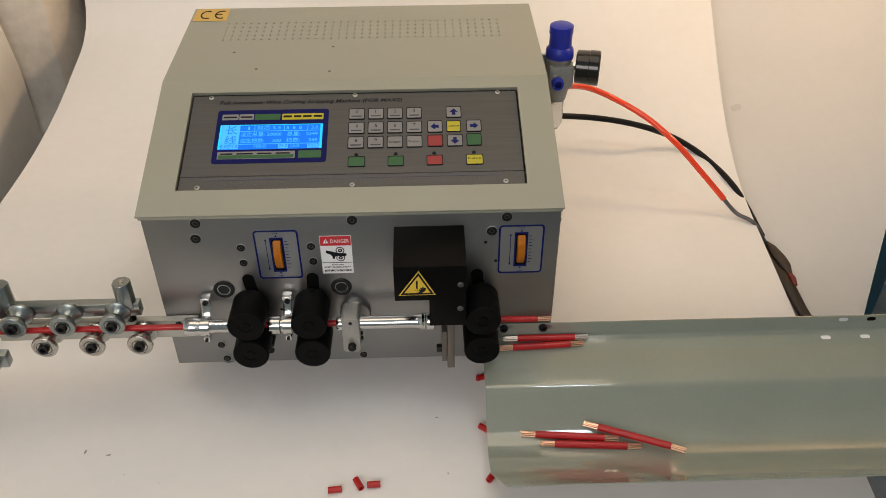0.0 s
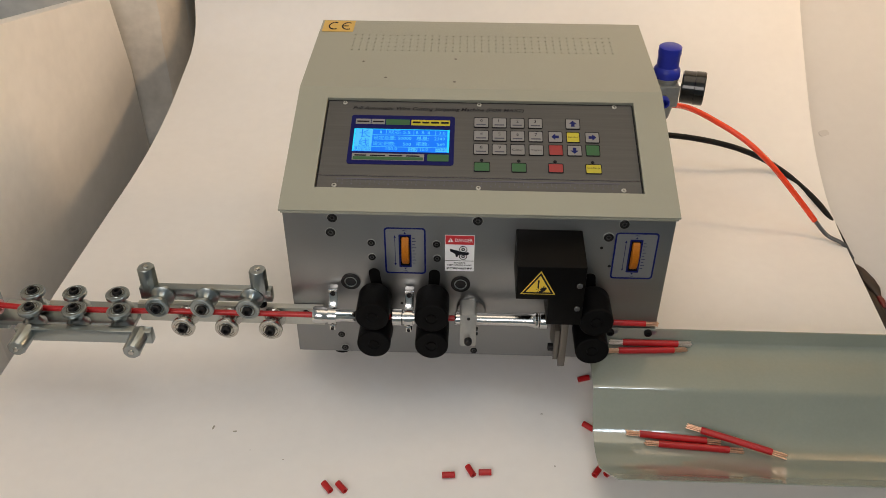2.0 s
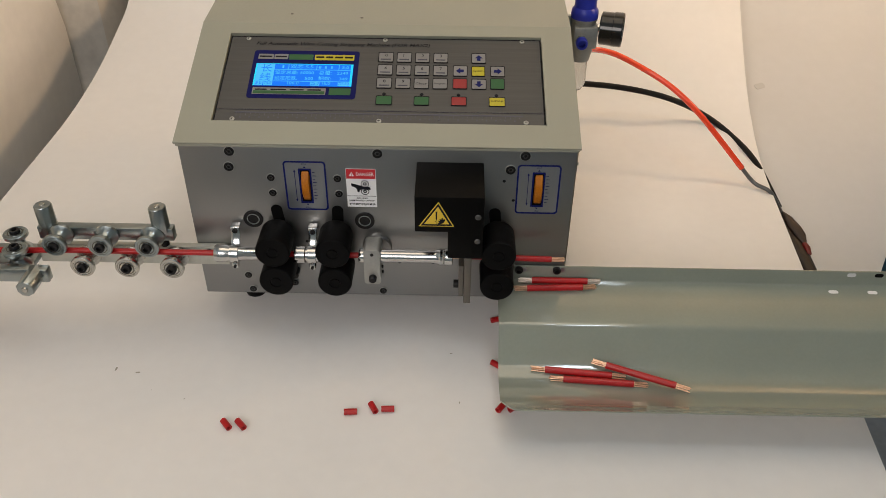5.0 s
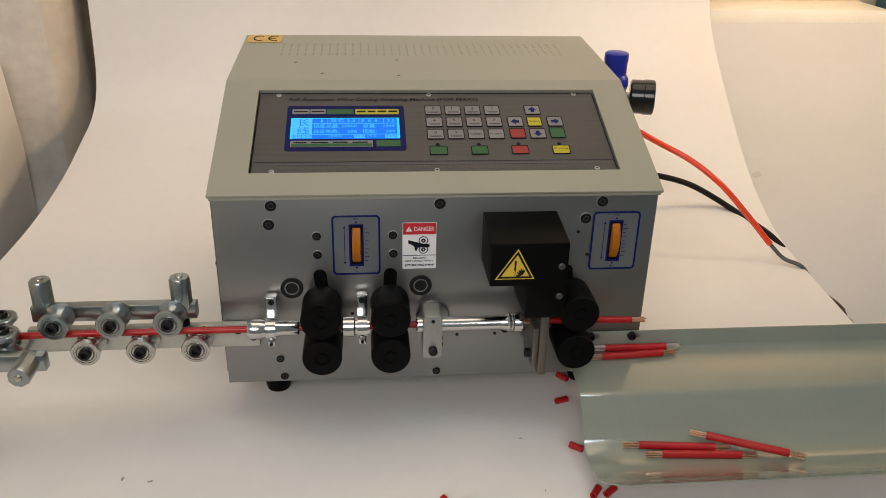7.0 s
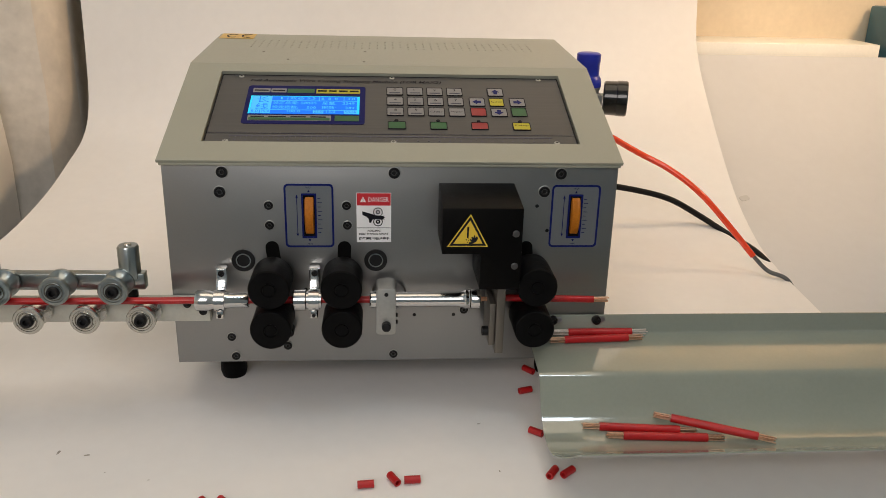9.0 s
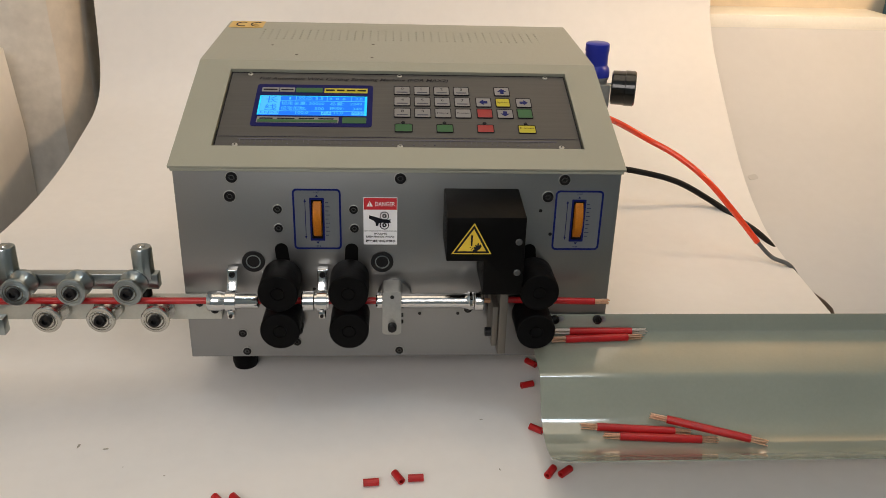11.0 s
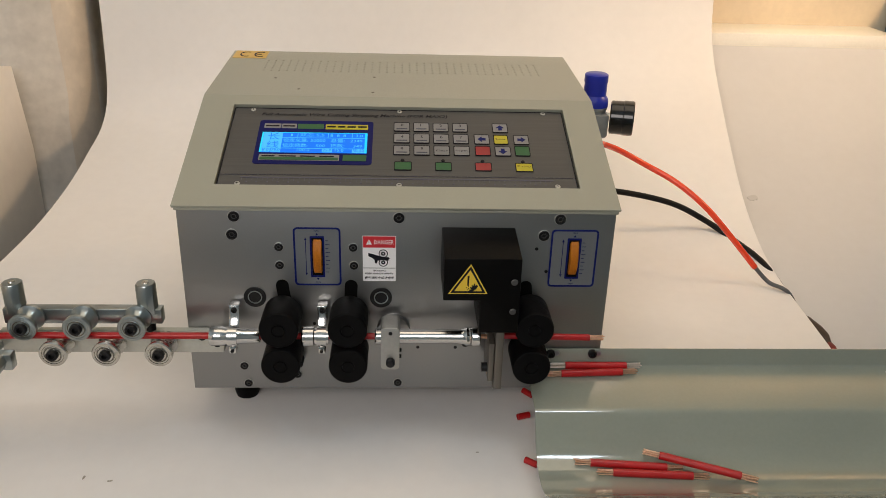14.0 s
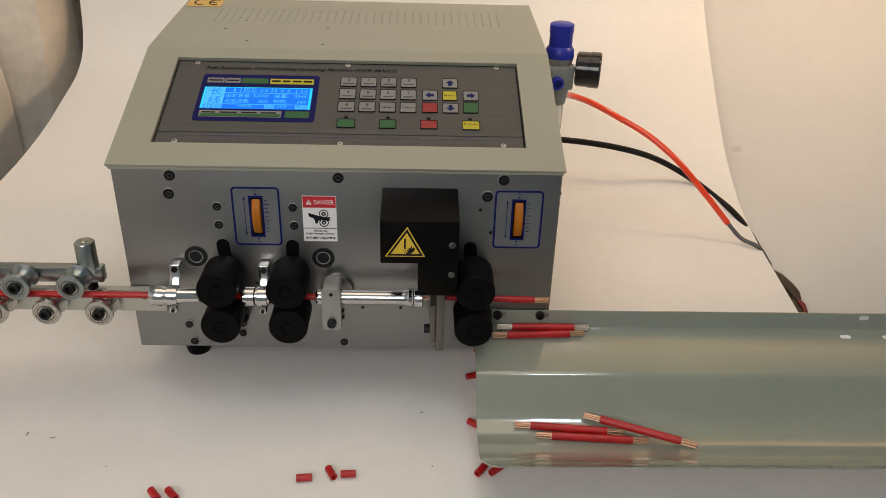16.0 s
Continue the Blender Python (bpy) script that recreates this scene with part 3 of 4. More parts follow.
# scale windows with amber wheels
for x0, x1 in ((-0.1, -0.0552), (0.1462, 0.1922)):
    win = part("scale_window", moved(prism(rounded(x0, x1, 0.1595, 0.2205, 0.004), 0.0003), UP), SCALEFILM, machine, "printed scale plate with a navy border")
    part("border", moved(ring(rounded(x0, x1, 0.1595, 0.2205, 0.004), rounded(x0 + 0.0018, x1 - 0.0018, 0.1613, 0.2187, 0.0026), 0.0003), on_plate(0, 0, 0.0003)), BLUEINK, win)
    c = (x0 + x1) / 2
    part("opening", moved(ring(rounded(c - 0.0068, c + 0.0068, 0.1685, 0.2115, 0.0006), rounded(c - 0.0052, c + 0.0052, 0.1705, 0.2098, 0.0006), 0.0006), on_plate(0, 0, 0.0003)), BLUEINK, win)
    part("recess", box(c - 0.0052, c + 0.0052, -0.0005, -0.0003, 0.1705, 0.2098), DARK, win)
    wheel = part("wheel", lathe([(0, -0.0042), (0.0288, -0.0042), (0.03, -0.0034), (0.03, 0.0034), (0.0288, 0.0042), (0, 0.0042)], TO_X, (c + 0.0003, 0.0238, 0.1905), 96), AMBER, win, "amber knurled thumb wheel")
    for k in range(9):
        z = 0.174 + k * 0.0041
        part("tick", box(c + 0.0078, c + (0.0118 if k % 2 else 0.0105), -0.0006, -0.0003, z - 0.00025, z + 0.00025), BLUEINK, win)
    part("arrow_line", box(c - 0.0112, c - 0.0106, -0.0006, -0.0003, 0.173, 0.2075), BLUEINK, win)
    for z, s in ((0.2075, 1), (0.173, -1)):
        part("arrow_tip", moved(prism([(c - 0.0121, z), (c - 0.0097, z), (c - 0.0109, z + s * 0.0028)], 0.0003), on_plate(0, 0, 0.0003)), BLUEINK, win)
    for z, s in ((0.2126, 1), (0.1674, -1)):
        part("pointer", moved(prism([(c - 0.0013, z), (c + 0.0013, z), (c, z + s * 0.0022)], 0.0003), on_plate(0, 0, 0.0003)), BLUEINK, win)
    lettering("writing", "MAX", 0.0017, BLUEINK, win, on_plate(c - 0.0024, 0.2162, 0.0007), 0.0048)
    lettering("writing", "MIN", 0.0017, BLUEINK, win, on_plate(c - 0.0022, 0.1622, 0.0007), 0.0044)

# danger label
lab = part("danger_label", moved(prism(rounded(-0.0345, -0.0027, 0.1645, 0.2123, 0.0006, 2), 0.0003), UP), WHITEINK, machine, "white and red danger label with a roller pictogram")
part("red_band", box(-0.0340, -0.0032, -0.0006, -0.0003, 0.2002, 0.2118), REDINK, lab)
lettering("writing", "DANGER", 0.0044, WHITEINK, lab, on_plate(-0.0235, 0.2037, 0.0007), 0.0187)
part("triangle", moved(prism([(-0.0312, 0.2035), (-0.0256, 0.2035), (-0.0284, 0.2087)], 0.0003), on_plate(0, 0, 0.0006)), WHITEINK, lab)
part("exclamation", merge(box(-0.0287, -0.0281, -0.0012, -0.0009, 0.2052, 0.2076), box(-0.0287, -0.0281, -0.0012, -0.0009, 0.2041, 0.2047)), REDINK, lab)
for z in (0.1938, 0.1845):
    part("roller_sign", merge(*[moved(ring([(-0.0148 + a * math.cos(k * math.pi / 12), z + a * math.sin(k * math.pi / 12)) for k in range(24)],
                                            [(-0.0148 + b * math.cos(k * math.pi / 12), z + b * math.sin(k * math.pi / 12)) for k in range(24)], 0.0003), on_plate(0, 0, 0.0003)) for a, b in ((0.0044, 0.0036), (0.0021, 0.0008))]), INK, lab)
part("glove_sign", moved(prism([(-0.0292, 0.1946), (-0.0290, 0.1912), (-0.0250, 0.1893), (-0.0232, 0.1872), (-0.0228, 0.1838), (-0.0210, 0.1836), (-0.0200, 0.1866), (-0.0172, 0.1872),
                                (-0.0110, 0.1866), (-0.0084, 0.1872), (-0.0100, 0.1880), (-0.0080, 0.1889), (-0.0100, 0.1893), (-0.0086, 0.1906), (-0.0112, 0.1902), (-0.0175, 0.1910), (-0.0228, 0.1928)], 0.0003), on_plate(0, 0, 0.0006)), INK, lab)
part("rule_line", box(-0.0340, -0.0032, -0.0006, -0.0003, 0.1783, 0.1788), INK, lab)
lettering("writing", "ROLLING", 0.0019, INK, lab, on_plate(-0.0243, 0.1748, 0.0004), 0.0118, bold=0.03)
lettering("writing", "KEEP HANDS AWAY", 0.0019, INK, lab, on_plate(-0.0322, 0.1717, 0.0004), 0.0272, bold=0.03)
lettering("writing", "機器運轉中請注意手", 0.0028, INK, lab, on_plate(-0.0325, 0.1667, 0.0004), 0.0282, bold=0.03)

# control panel on the slope
PM = Matrix.Translation(slope_point(0, V0, -0.0050)) @ Matrix.Rotation(SLOPE, 4, "X")
panel = part("control_panel", moved(prism(rounded(-0.1745, 0.1745, 0.0003, PL - 0.0003, 0.001, 2), 0.0018), PM), PANEL, machine, "brushed grey control panel with keys and a lit screen")
PF = PM @ Matrix.Translation((0, 0, 0.0018))


def film(name, x0, x1, y0, y1, mat, label="", r=0.0006, h=0.0003, lift=0.0):
    return part(name, moved(prism(rounded(x0, x1, y0, y1, r, 2), h), PF @ Matrix.Translation((0, 0, lift))), mat, panel, label)


part("edge_line", moved(ring(rounded(-0.1745, 0.1745, 0.0003, PL - 0.0003, 0.001, 2), rounded(-0.1735, 0.1735, 0.0013, PL - 0.0013, 0.0008, 2), 0.0003), PF), INK, panel)
film("bezel", -0.145, -0.0276, 0.0345, 0.1068, BEZEL, "navy screen surround", 0.003, 0.0004)
SCR = film("screen", -0.1405, -0.0330, 0.0525, 0.0860, SCREEN, "lit blue screen with pale figures", 0.0006, 0.0003, 0.0004)
film("legend", -0.1399, -0.1229, 0.0931, 0.1008, KEYGREY, lift=0.0004), film("legend", -0.1220, -0.1068, 0.0931, 0.1008, KEYGREY, lift=0.0004)
film("legend", -0.1057, -0.0788, 0.0925, 0.1006, KEYGREEN, lift=0.0004), film("legend", -0.0769, -0.0331, 0.0922, 0.1005, KEYYELLOW, lift=0.0004)
film("legend", -0.1396, -0.0602, 0.0400, 0.0496, KEYGREY, lift=0.0004), film("legend", -0.0566, -0.0332, 0.0400, 0.0497, KEYGREEN, lift=0.0004)
film("legend", -0.1385, -0.0612, 0.0407, 0.0448, KEYGREEN, lift=0.0007)
for x0, x1 in ((-0.1385, -0.1245), (-0.1207, -0.1082)):
    film("print_bar", x0, x1, 0.0958, 0.0976, INK, lift=0.0007)
for x0, x1 in ((-0.0755, -0.0665), (-0.0645, -0.0565), (-0.0545, -0.0455), (-0.0435, -0.0345)):
    film("print_bar", x0, x1, 0.0953, 0.0978, INK, lift=0.0007)
for x0, x1 in ((-0.137, -0.124), (-0.120, -0.103), (-0.099, -0.084), (-0.080, -0.065)):
    film("print_bar", x0, x1, 0.0458, 0.0474, INK, lift=0.0007)


def glow(x0, x1, y0, y1, mat=SCREENLIGHT, lift=0.0007):
    ob = part("lit_figure", moved(box(x0, x1, y0, y1, 0, 0.0002), PF @ Matrix.Translation((0, 0, lift))), mat, SCR)
    return ob


glow(-0.1385, -0.1195, 0.0590, 0.0850)
glow(-0.1385, -0.0345, 0.0765, 0.0771), glow(-0.1385, -0.0345, 0.0590, 0.0596)
glow(-0.1404, -0.1387, 0.0528, 0.0857, SCREENEDGE), glow(-0.0356, -0.0332, 0.0528, 0.0857, SCREENEDGE), glow(-0.1387, -0.0356, 0.0850, 0.0857, SCREENEDGE)
for x in (-0.1045, -0.0735, -0.0490):
    glow(x, x + 0.0006, 0.0771, 0.0850)
for x0, x1 in ((-0.1385, -0.1300), (-0.1290, -0.1195), (-0.0780, -0.0680), (-0.0480, -0.0350)):
    glow(x0, x1, 0.0533, 0.0586)
for body, x, y, w, mat_ in (("1", -0.1110, 0.0784, 0.0018, SCREENLIGHT), ("双芯 5.5", -0.1020, 0.0782, 0.0250, SCREENLIGHT), ("8  8  8", -0.0710, 0.0784, 0.0160, SCREENLIGHT), ("3.0", -0.0450, 0.0784, 0.0072, SCREENLIGHT),
                           ("设定总量:", -0.1180, 0.0692, 0.0250, SCREENLIGHT), ("50000", -0.0905, 0.0697, 0.0150, SCREENLIGHT), ("总量:", -0.0700, 0.0692, 0.0140, SCREENLIGHT), ("2349", -0.0500, 0.0697, 0.0120, SCREENLIGHT),
                           ("设定把数:", -0.1180, 0.0607, 0.0250, SCREENLIGHT), ("500", -0.0845, 0.0611, 0.0090, SCREENLIGHT), ("把数:", -0.0700, 0.0607, 0.0140, SCREENLIGHT), ("349", -0.0470, 0.0611, 0.0090, SCREENLIGHT),
                           ("8.0", -0.1375, 0.0540, 0.0065, SCREEN), ("75.0", -0.1283, 0.0540, 0.0082, SCREEN), ("100.0", -0.1030, 0.0540, 0.0125, SCREENLIGHT), ("25.0", -0.0772, 0.0540, 0.0085, SCREEN), ("15.0", -0.0650, 0.0540, 0.0085, SCREENLIGHT), ("70%", -0.0474, 0.0540, 0.0060, SCREEN), ("50", -0.0405, 0.0540, 0.0045, SCREEN)):
    lettering("writing", body, 0.0060 if ":" in body or "芯" in body else 0.0044, mat_, SCR, PF @ Matrix.Translation((x, y, 0.0012)), w, bold=0.006)
for ch_, y in (("长", 0.0725), ("线", 0.0590)):
    lettering("writing", ch_, 0.0118, SCREEN, SCR, PF @ Matrix.Translation((-0.1340, y, 0.0012)), 0.0120)
lettering("title", "Full Automatic Wire Cutting Stripping Machine (FOR MAX2)", 0.0064, INK, panel, PF @ Matrix.Translation((-0.1450, 0.1140, 0.0004)), 0.1955, shear=0.25, bold=0.018)


def key(x0, x1, y0, y1, mat, text="", size=0.0042, bar=True):
    k = film("key", x0, x1, y0, y1, mat, "", 0.0012, 0.0007)
    part("key_edge", moved(ring(rounded(x0 - 0.0004, x1 + 0.0004, y0 - 0.0004, y1 + 0.0004, 0.0014, 2), rounded(x0 + 0.0004, x1 - 0.0004, y0 + 0.0004, y1 - 0.0004, 0.0010, 2), 0.0009), PF), INK, k)
    c = (x0 + x1) / 2
    if text in ("up", "down", "left", "right"):
        s = [(-0.0019, -0.0040), (0.0019, -0.0040), (0.0019, 0.0), (0.0044, 0.0), (0, 0.0045), (-0.0044, 0.0), (-0.0019, 0.0)]
        a = {"up": 0, "left": 90, "down": 180, "right": 270}[text]
        part("arrow", moved(prism(s, 0.0003), PF @ Matrix.Translation((c, (y0 + y1) / 2, 0.0007)) @ Matrix.Rotation(radians(a), 4, "Z")), BLUEINK, k)
    elif text:
        lettering("writing", text, size, INK, k, PF @ Matrix.Translation((c - 0.0011 if len(text) == 1 else x0 + 0.0018, y0 + (0.0078 if len(text) == 1 else 0.0055), 0.0011)),
                  None if len(text) == 1 else (x1 - x0) - 0.0036)
    if bar and mat is KEYGREY and text not in ("up", "down", "left", "right"):
        part("print_bar", moved(box(x0 + 0.0026, x1 - 0.0026, y0 + 0.0032, y0 + 0.0046, 0, 0.0002), PF @ Matrix.Translation((0, 0, 0.0008))), KEYPRINT, k)


KX = ((-0.0060, 0.0103), (0.0145, 0.0305), (0.0348, 0.0506), (0.0552, 0.0708))
KY = ((0.0911, 0.1056), (0.0712, 0.0864), (0.0515, 0.0664))
for n in range(12):
    x0, x1 = KX[n % 4]
    y0, y1 = KY[n // 4]
    key(x0, x1, y0, y1, KEYGREY, (str(n) if n < 10 else "Clear" if n == 10 else "Program"), 0.0042 if n < 10 else 0.0030, n < 10)
key(0.0973, 0.1130, 0.0912, 0.1060, KEYGREY, "up"), key(0.0771, 0.0924, 0.0710, 0.0865, KEYGREY, "left")
key(0.1181, 0.1334, 0.0712, 0.0864, KEYGREY, "right"), key(0.0973, 0.1130, 0.0518, 0.0665, KEYGREY, "down")
key(0.0973, 0.1117, 0.0713, 0.0859, KEYYELLOW, "System", 0.0034), key(0.0770, 0.0923, 0.0520, 0.0668, KEYRED), key(0.1177, 0.1327, 0.0523, 0.0677, KEYGREEN)
key(-0.0051, 0.0119, 0.0273, 0.0398, KEYGREEN), key(0.0357, 0.0516, 0.0273, 0.0396, KEYGREEN)
key(0.0755, 0.0916, 0.0275, 0.0398, KEYRED), key(0.1160, 0.1329, 0.0272, 0.0398, KEYYELLOW, "E.stop", 0.0034)
for x in (0.003, 0.0436, 0.0832, 0.124):
    part("indicator", moved(lathe([(0, 0.0008), (0.0016, 0.0007), (0.0021, 0.0)], steps=14), PF @ Matrix.Translation((x, 0.0432, 0))), INK, panel)
film("rule_line", -0.1735, 0.1735, 0.0176, 0.0183, RULE), film("rule_line", -0.1534, 0.1515, 0.0130, 0.0146, RULE)
for k in range(61):
    x = -0.152 + k * 0.005
    film("tick", x, x + 0.0005, 0.0105 if k % 2 else 0.0088, 0.0130, RULE, r=0.0001)
for k in range(30):
    film("print_bar", -0.148 + k * 0.010, -0.1462 + k * 0.010, 0.0062, 0.0080, RULE, r=0.0001)
for x, y in ((-0.155, 0.1255), (-0.0005, 0.1258), (0.154, 0.1262), (-0.155, 0.0044), (-0.0002, 0.0042), (0.1545, 0.0050)):
    sc = part("panel_screw", moved(lathe([(0, 0.0009), (0.0016, 0.0010), (0.0027, 0.0005), (0.0027, 0.0)], steps=16), PF @ Matrix.Translation((x, y, 0))), SATIN, panel)
    part("cross_slot", moved(merge(box(-0.0014, 0.0014, -0.0002, 0.0002, 0.0009, 0.00115), box(-0.0002, 0.0002, -0.0014, 0.0014, 0.0009, 0.00115)), PF @ Matrix.Translation((x, y, 0))), DARK, sc)

# feed rollers
WZ, WY = 0.1165, -0.024
for x, z, y1 in ((-0.111, 0.1365, -0.050), (-0.111, 0.0975, -0.050), (-0.0473, 0.1365, -0.050), (-0.0473, 0.0975, -0.050), (0.1283, 0.1390, -0.0525), (0.1283, 0.0970, -0.0515)):
    R, L = 0.0184, -y1
    body = lathe([(0, 0.011), (R * 0.95, 0.011), (R, 0.013), (R, L - 0.0022), (R * 0.985, L - 0.0008), (R * 0.94, L), (0.0066, L), (0.0060, L - 0.0010), (0.0055, L - 0.0010), (0.0052, L - 0.0002), (0, L - 0.0002)], TO_Y, (x, 0, z), 48)
    rol = part("feed_roller", body, RUBBER, machine, "black cylindrical feed roller")
    part("shaft", lathe([(0, 0), (0.007, 0), (0.007, 0.012), (0, 0.012)], TO_Y, (x, 0.0, z), 20), OXIDE, rol)
part("limit_pin", lathe([(0, 0), (0.0042, 0), (0.0042, 0.012), (0.0034, 0.013), (0, 0.013)], TO_Y, (-0.0985, 0, 0.077), 16), OXIDE, machine)

# guide tubes, clips and the pivoting outlet tube
def along_x(profile, y=WY, z=WZ, steps=32):
    return lathe([(r, x) for x, r in profile], TO_X, (0, y, z), steps)


t1 = part("inlet_tube", along_x([(-0.180, 0.005), (-0.180, 0.0088), (-0.1785, 0.0096), (-0.168, 0.0096), (-0.164, 0.0080), (-0.151, 0.0076), (-0.150, 0.0070), (-0.1335, 0.0070), (-0.1325, 0.0064), (-0.1325, 0.0045)]), CHROME, machine, "turned steel inlet tube")
t2 = part("middle_tube", along_x([(-0.0925, 0.005), (-0.0925, 0.0088), (-0.0915, 0.0098), (-0.0812, 0.0098), (-0.0802, 0.0080), (-0.0668, 0.0080), (-0.0668, 0.0045)]), CHROME, machine, "turned steel middle tube")
for x, holder in ((-0.1585, t1), (-0.0735, t2)):
    fold = [(-0.0020, 0.1430), (-0.0105, 0.1430), (-0.0115, 0.1420), (-0.0115, 0.1330), (-0.0165, 0.1255), (-0.0175, 0.1240), (-0.0155, 0.1240), (-0.0105, 0.1312), (-0.0090, 0.1325), (-0.0090, 0.1405), (-0.0020, 0.1405)]
    part("clip", merge(moved(prism(fold, 0.0096, 0.0003), Matrix(((0, 0, 1, x - 0.0048), (1, 0, 0, 0), (0, 1, 0, 0), (0, 0, 0, 1)))),
                       along_x([(x - 0.0046, 0.0082), (x - 0.0046, 0.0100), (x + 0.0046, 0.0100), (x + 0.0046, 0.0082)]),
                       box(x - 0.0035, x + 0.0035, WY - 0.0075, WY + 0.002, 0.1010, 0.1085, 0.0012)), CHROME, holder, "folded bright steel clip")
    part("clip_screw", lathe([(0, 0.0004), (0.0012, 0.0004), (0.0016, 0.0016), (0.0028, 0.0016), (0.0031, 0)], TO_Y, (x, -0.0114, 0.1378), 12), OXIDE, holder)
    part("clip_screw", lathe([(0, 0.002), (0.0017, 0.002), (0.0017, 0)], TO_Y, (x, WY - 0.0075, 0.1045), 12), OXIDE, holder)
piv = part("pivot_block", moved(prism(rounded(-0.0165, 0.0015, 0.0860, 0.1320, 0.0035, 4), 0.026, 0.0006), Matrix.Translation((0, -0.010, 0)) @ UP), SATIN, machine, "rounded steel pivot block")
part("boss", lathe([(0, 0.0), (0.0165, 0.0), (0.0165, 0.004), (0.0155, 0.0055), (0, 0.0055)], TO_Y, (-0.0045, 0, 0.112), 32), ALU, piv)
part("spacer", lathe([(0, 0), (0.008, 0), (0.008, 0.0065), (0, 0.0065)], TO_Y, (-0.0072, -0.005, 0.112), 20), STEEL, piv)
part("clamp_screw", lathe([(0, 0.006), (0.0030, 0.006), (0.0042, 0.005), (0.0044, 0), (0, 0)], TO_Y, (-0.0072, -0.0362, 0.0955), 18), OXIDE, piv)
part("set_screw", lathe([(0, 0.0006), (0.0019, 0.0006), (0.0019, 0)], TO_Y, (-0.0072, -0.0361, 0.1265), 12), OXIDE, piv)
for z in (0.0925, 0.0995):
    part("set_screw", lathe([(0, 0.002), (0.0019, 0.002), (0.0021, 0)], TO_X, (0.0015, -0.0215, z), 12), OXIDE, piv)
part("outlet_tube", along_x([(-0.0225, 0.004), (-0.0225, 0.0072), (-0.0210, 0.0078), (-0.016, 0.0078), (-0.0150, 0.0070), (0.058, 0.0070), (0.064, 0.0080), (0.0665, 0.0094), (0.0690, 0.0088), (0.0700, 0.0094), (0.0712, 0.0088), (0.0722, 0.0094), (0.0792, 0.0094), (0.0800, 0.0086), (0.0800, 0.004)]), CHROME, piv, "polished outlet tube with a knurled collar")

# blades, their bolt and the black guard
part("blade", box(0.0925, 0.1000, -0.050, -0.004, 0.0730, 0.150, 0.0005), BLADE, machine, "ground steel cutting blade")
part("blade", box(0.0868, 0.0920, -0.047, -0.006, 0.0800, 0.1215, 0.0005), BLADE, machine)
part("blade_arm", box(0.076, 0.105, -0.040, 0.0, 0.135, 0.20, 0.001), BLADE, machine)
part("blade_bolt", lathe([(0, 0), (0.0046, 0), (0.0046, 0.0055), (0.0030, 0.0055), (0.0026, 0.003), (0, 0.003)], Matrix.Rotation(radians(-90), 4, "Y"), (0.0868, -0.038, 0.0905), 18), OXIDE, machine)
guard = bmesh.new()
L_ = [(0.0408, 0.1735), (0.0745, 0.1735), (0.0745, 0.1400), (0.1108, 0.1400), (0.1108, 0.2155), (0.0408, 0.2155)]
low = [guard.verts.new((x, -0.0580, z)) for x, z in L_]
high = [guard.verts.new((x, 0.0, z + (0.0065 if z > 0.2 else 0.0))) for x, z in L_]
guard.faces.new(low), guard.faces.new(high[::-1])
for i in range(6):
    guard.faces.new((low[i], high[i], high[(i + 1) % 6], low[(i + 1) % 6]))
bmesh.ops.recalc_face_normals(guard, faces=guard.faces)
gd = part("blade_guard", solid(guard, 0.0009, 2), BLACKBOX, machine, "black painted blade guard with a warning triangle")


def tri(x0, x1, xa, z0, z1, inset):
    cx, cz = (x0 + x1 + xa) / 3, (2 * z0 + z1) / 3
    return [(cx + (a - cx) * inset, cz + (b - cz) * inset) for a, b in ((x0, z0), (x1, z0), (xa, z1))]


warn = part("warning_triangle", moved(prism(tri(0.0450, 0.0808, 0.0648, 0.1808, 0.2105, 1.0), 0.0003), on_plate(0, 0, 0.0580)), YELLOWINK, gd, "yellow and black warning triangle")
part("triangle_line", moved(ring(tri(0.0450, 0.0808, 0.0648, 0.1808, 0.2105, 0.90), tri(0.0450, 0.0808, 0.0648, 0.1808, 0.2105, 0.72), 0.0003), on_plate(0, 0, 0.0583)), INK, warn)
part("blade_sign", moved(prism([(0.0620, 0.1895), (0.0634, 0.1880), (0.0638, 0.1990), (0.0620, 0.1990)], 0.0003), on_plate(0, 0, 0.0583)), INK, warn)
part("chip_sign", merge(*[box(x, x + 0.0009, -0.0586, -0.0583, z, z + 0.0008) for x, z in ((0.0612, 0.1868), (0.0630, 0.1860), (0.0646, 0.1872), (0.0622, 0.1846), (0.0640, 0.1843))]), INK, warn)
part("glove_sign", moved(prism([(0.0640, 0.1835), (0.0668, 0.1834), (0.0700, 0.1855), (0.0718, 0.1885), (0.0708, 0.1905), (0.0694, 0.1890), (0.0690, 0.1915), (0.0680, 0.1912), (0.0678, 0.1890), (0.0666, 0.1900), (0.0658, 0.1892),
                                (0.0668, 0.1875), (0.0652, 0.1874), (0.0648, 0.1864), (0.0662, 0.1858), (0.0642, 0.1848)], 0.0003), on_plate(0, 0, 0.0583)), INK, warn)
for z in (0.1925, 0.1625):
    part("screw", lathe([(0, 0.0012), (0.0022, 0.0012), (0.0032, 0.0004), (0.0032, 0)], TO_Y, (0.1050, -0.0580, z), 16), DULLSCREW, gd)
part("side_screw", lathe([(0, 0.004), (0.0018, 0.004), (0.0022, 0.0)], TO_X, (0.2100, 0.03, 0.205), 12), STEEL, machine)
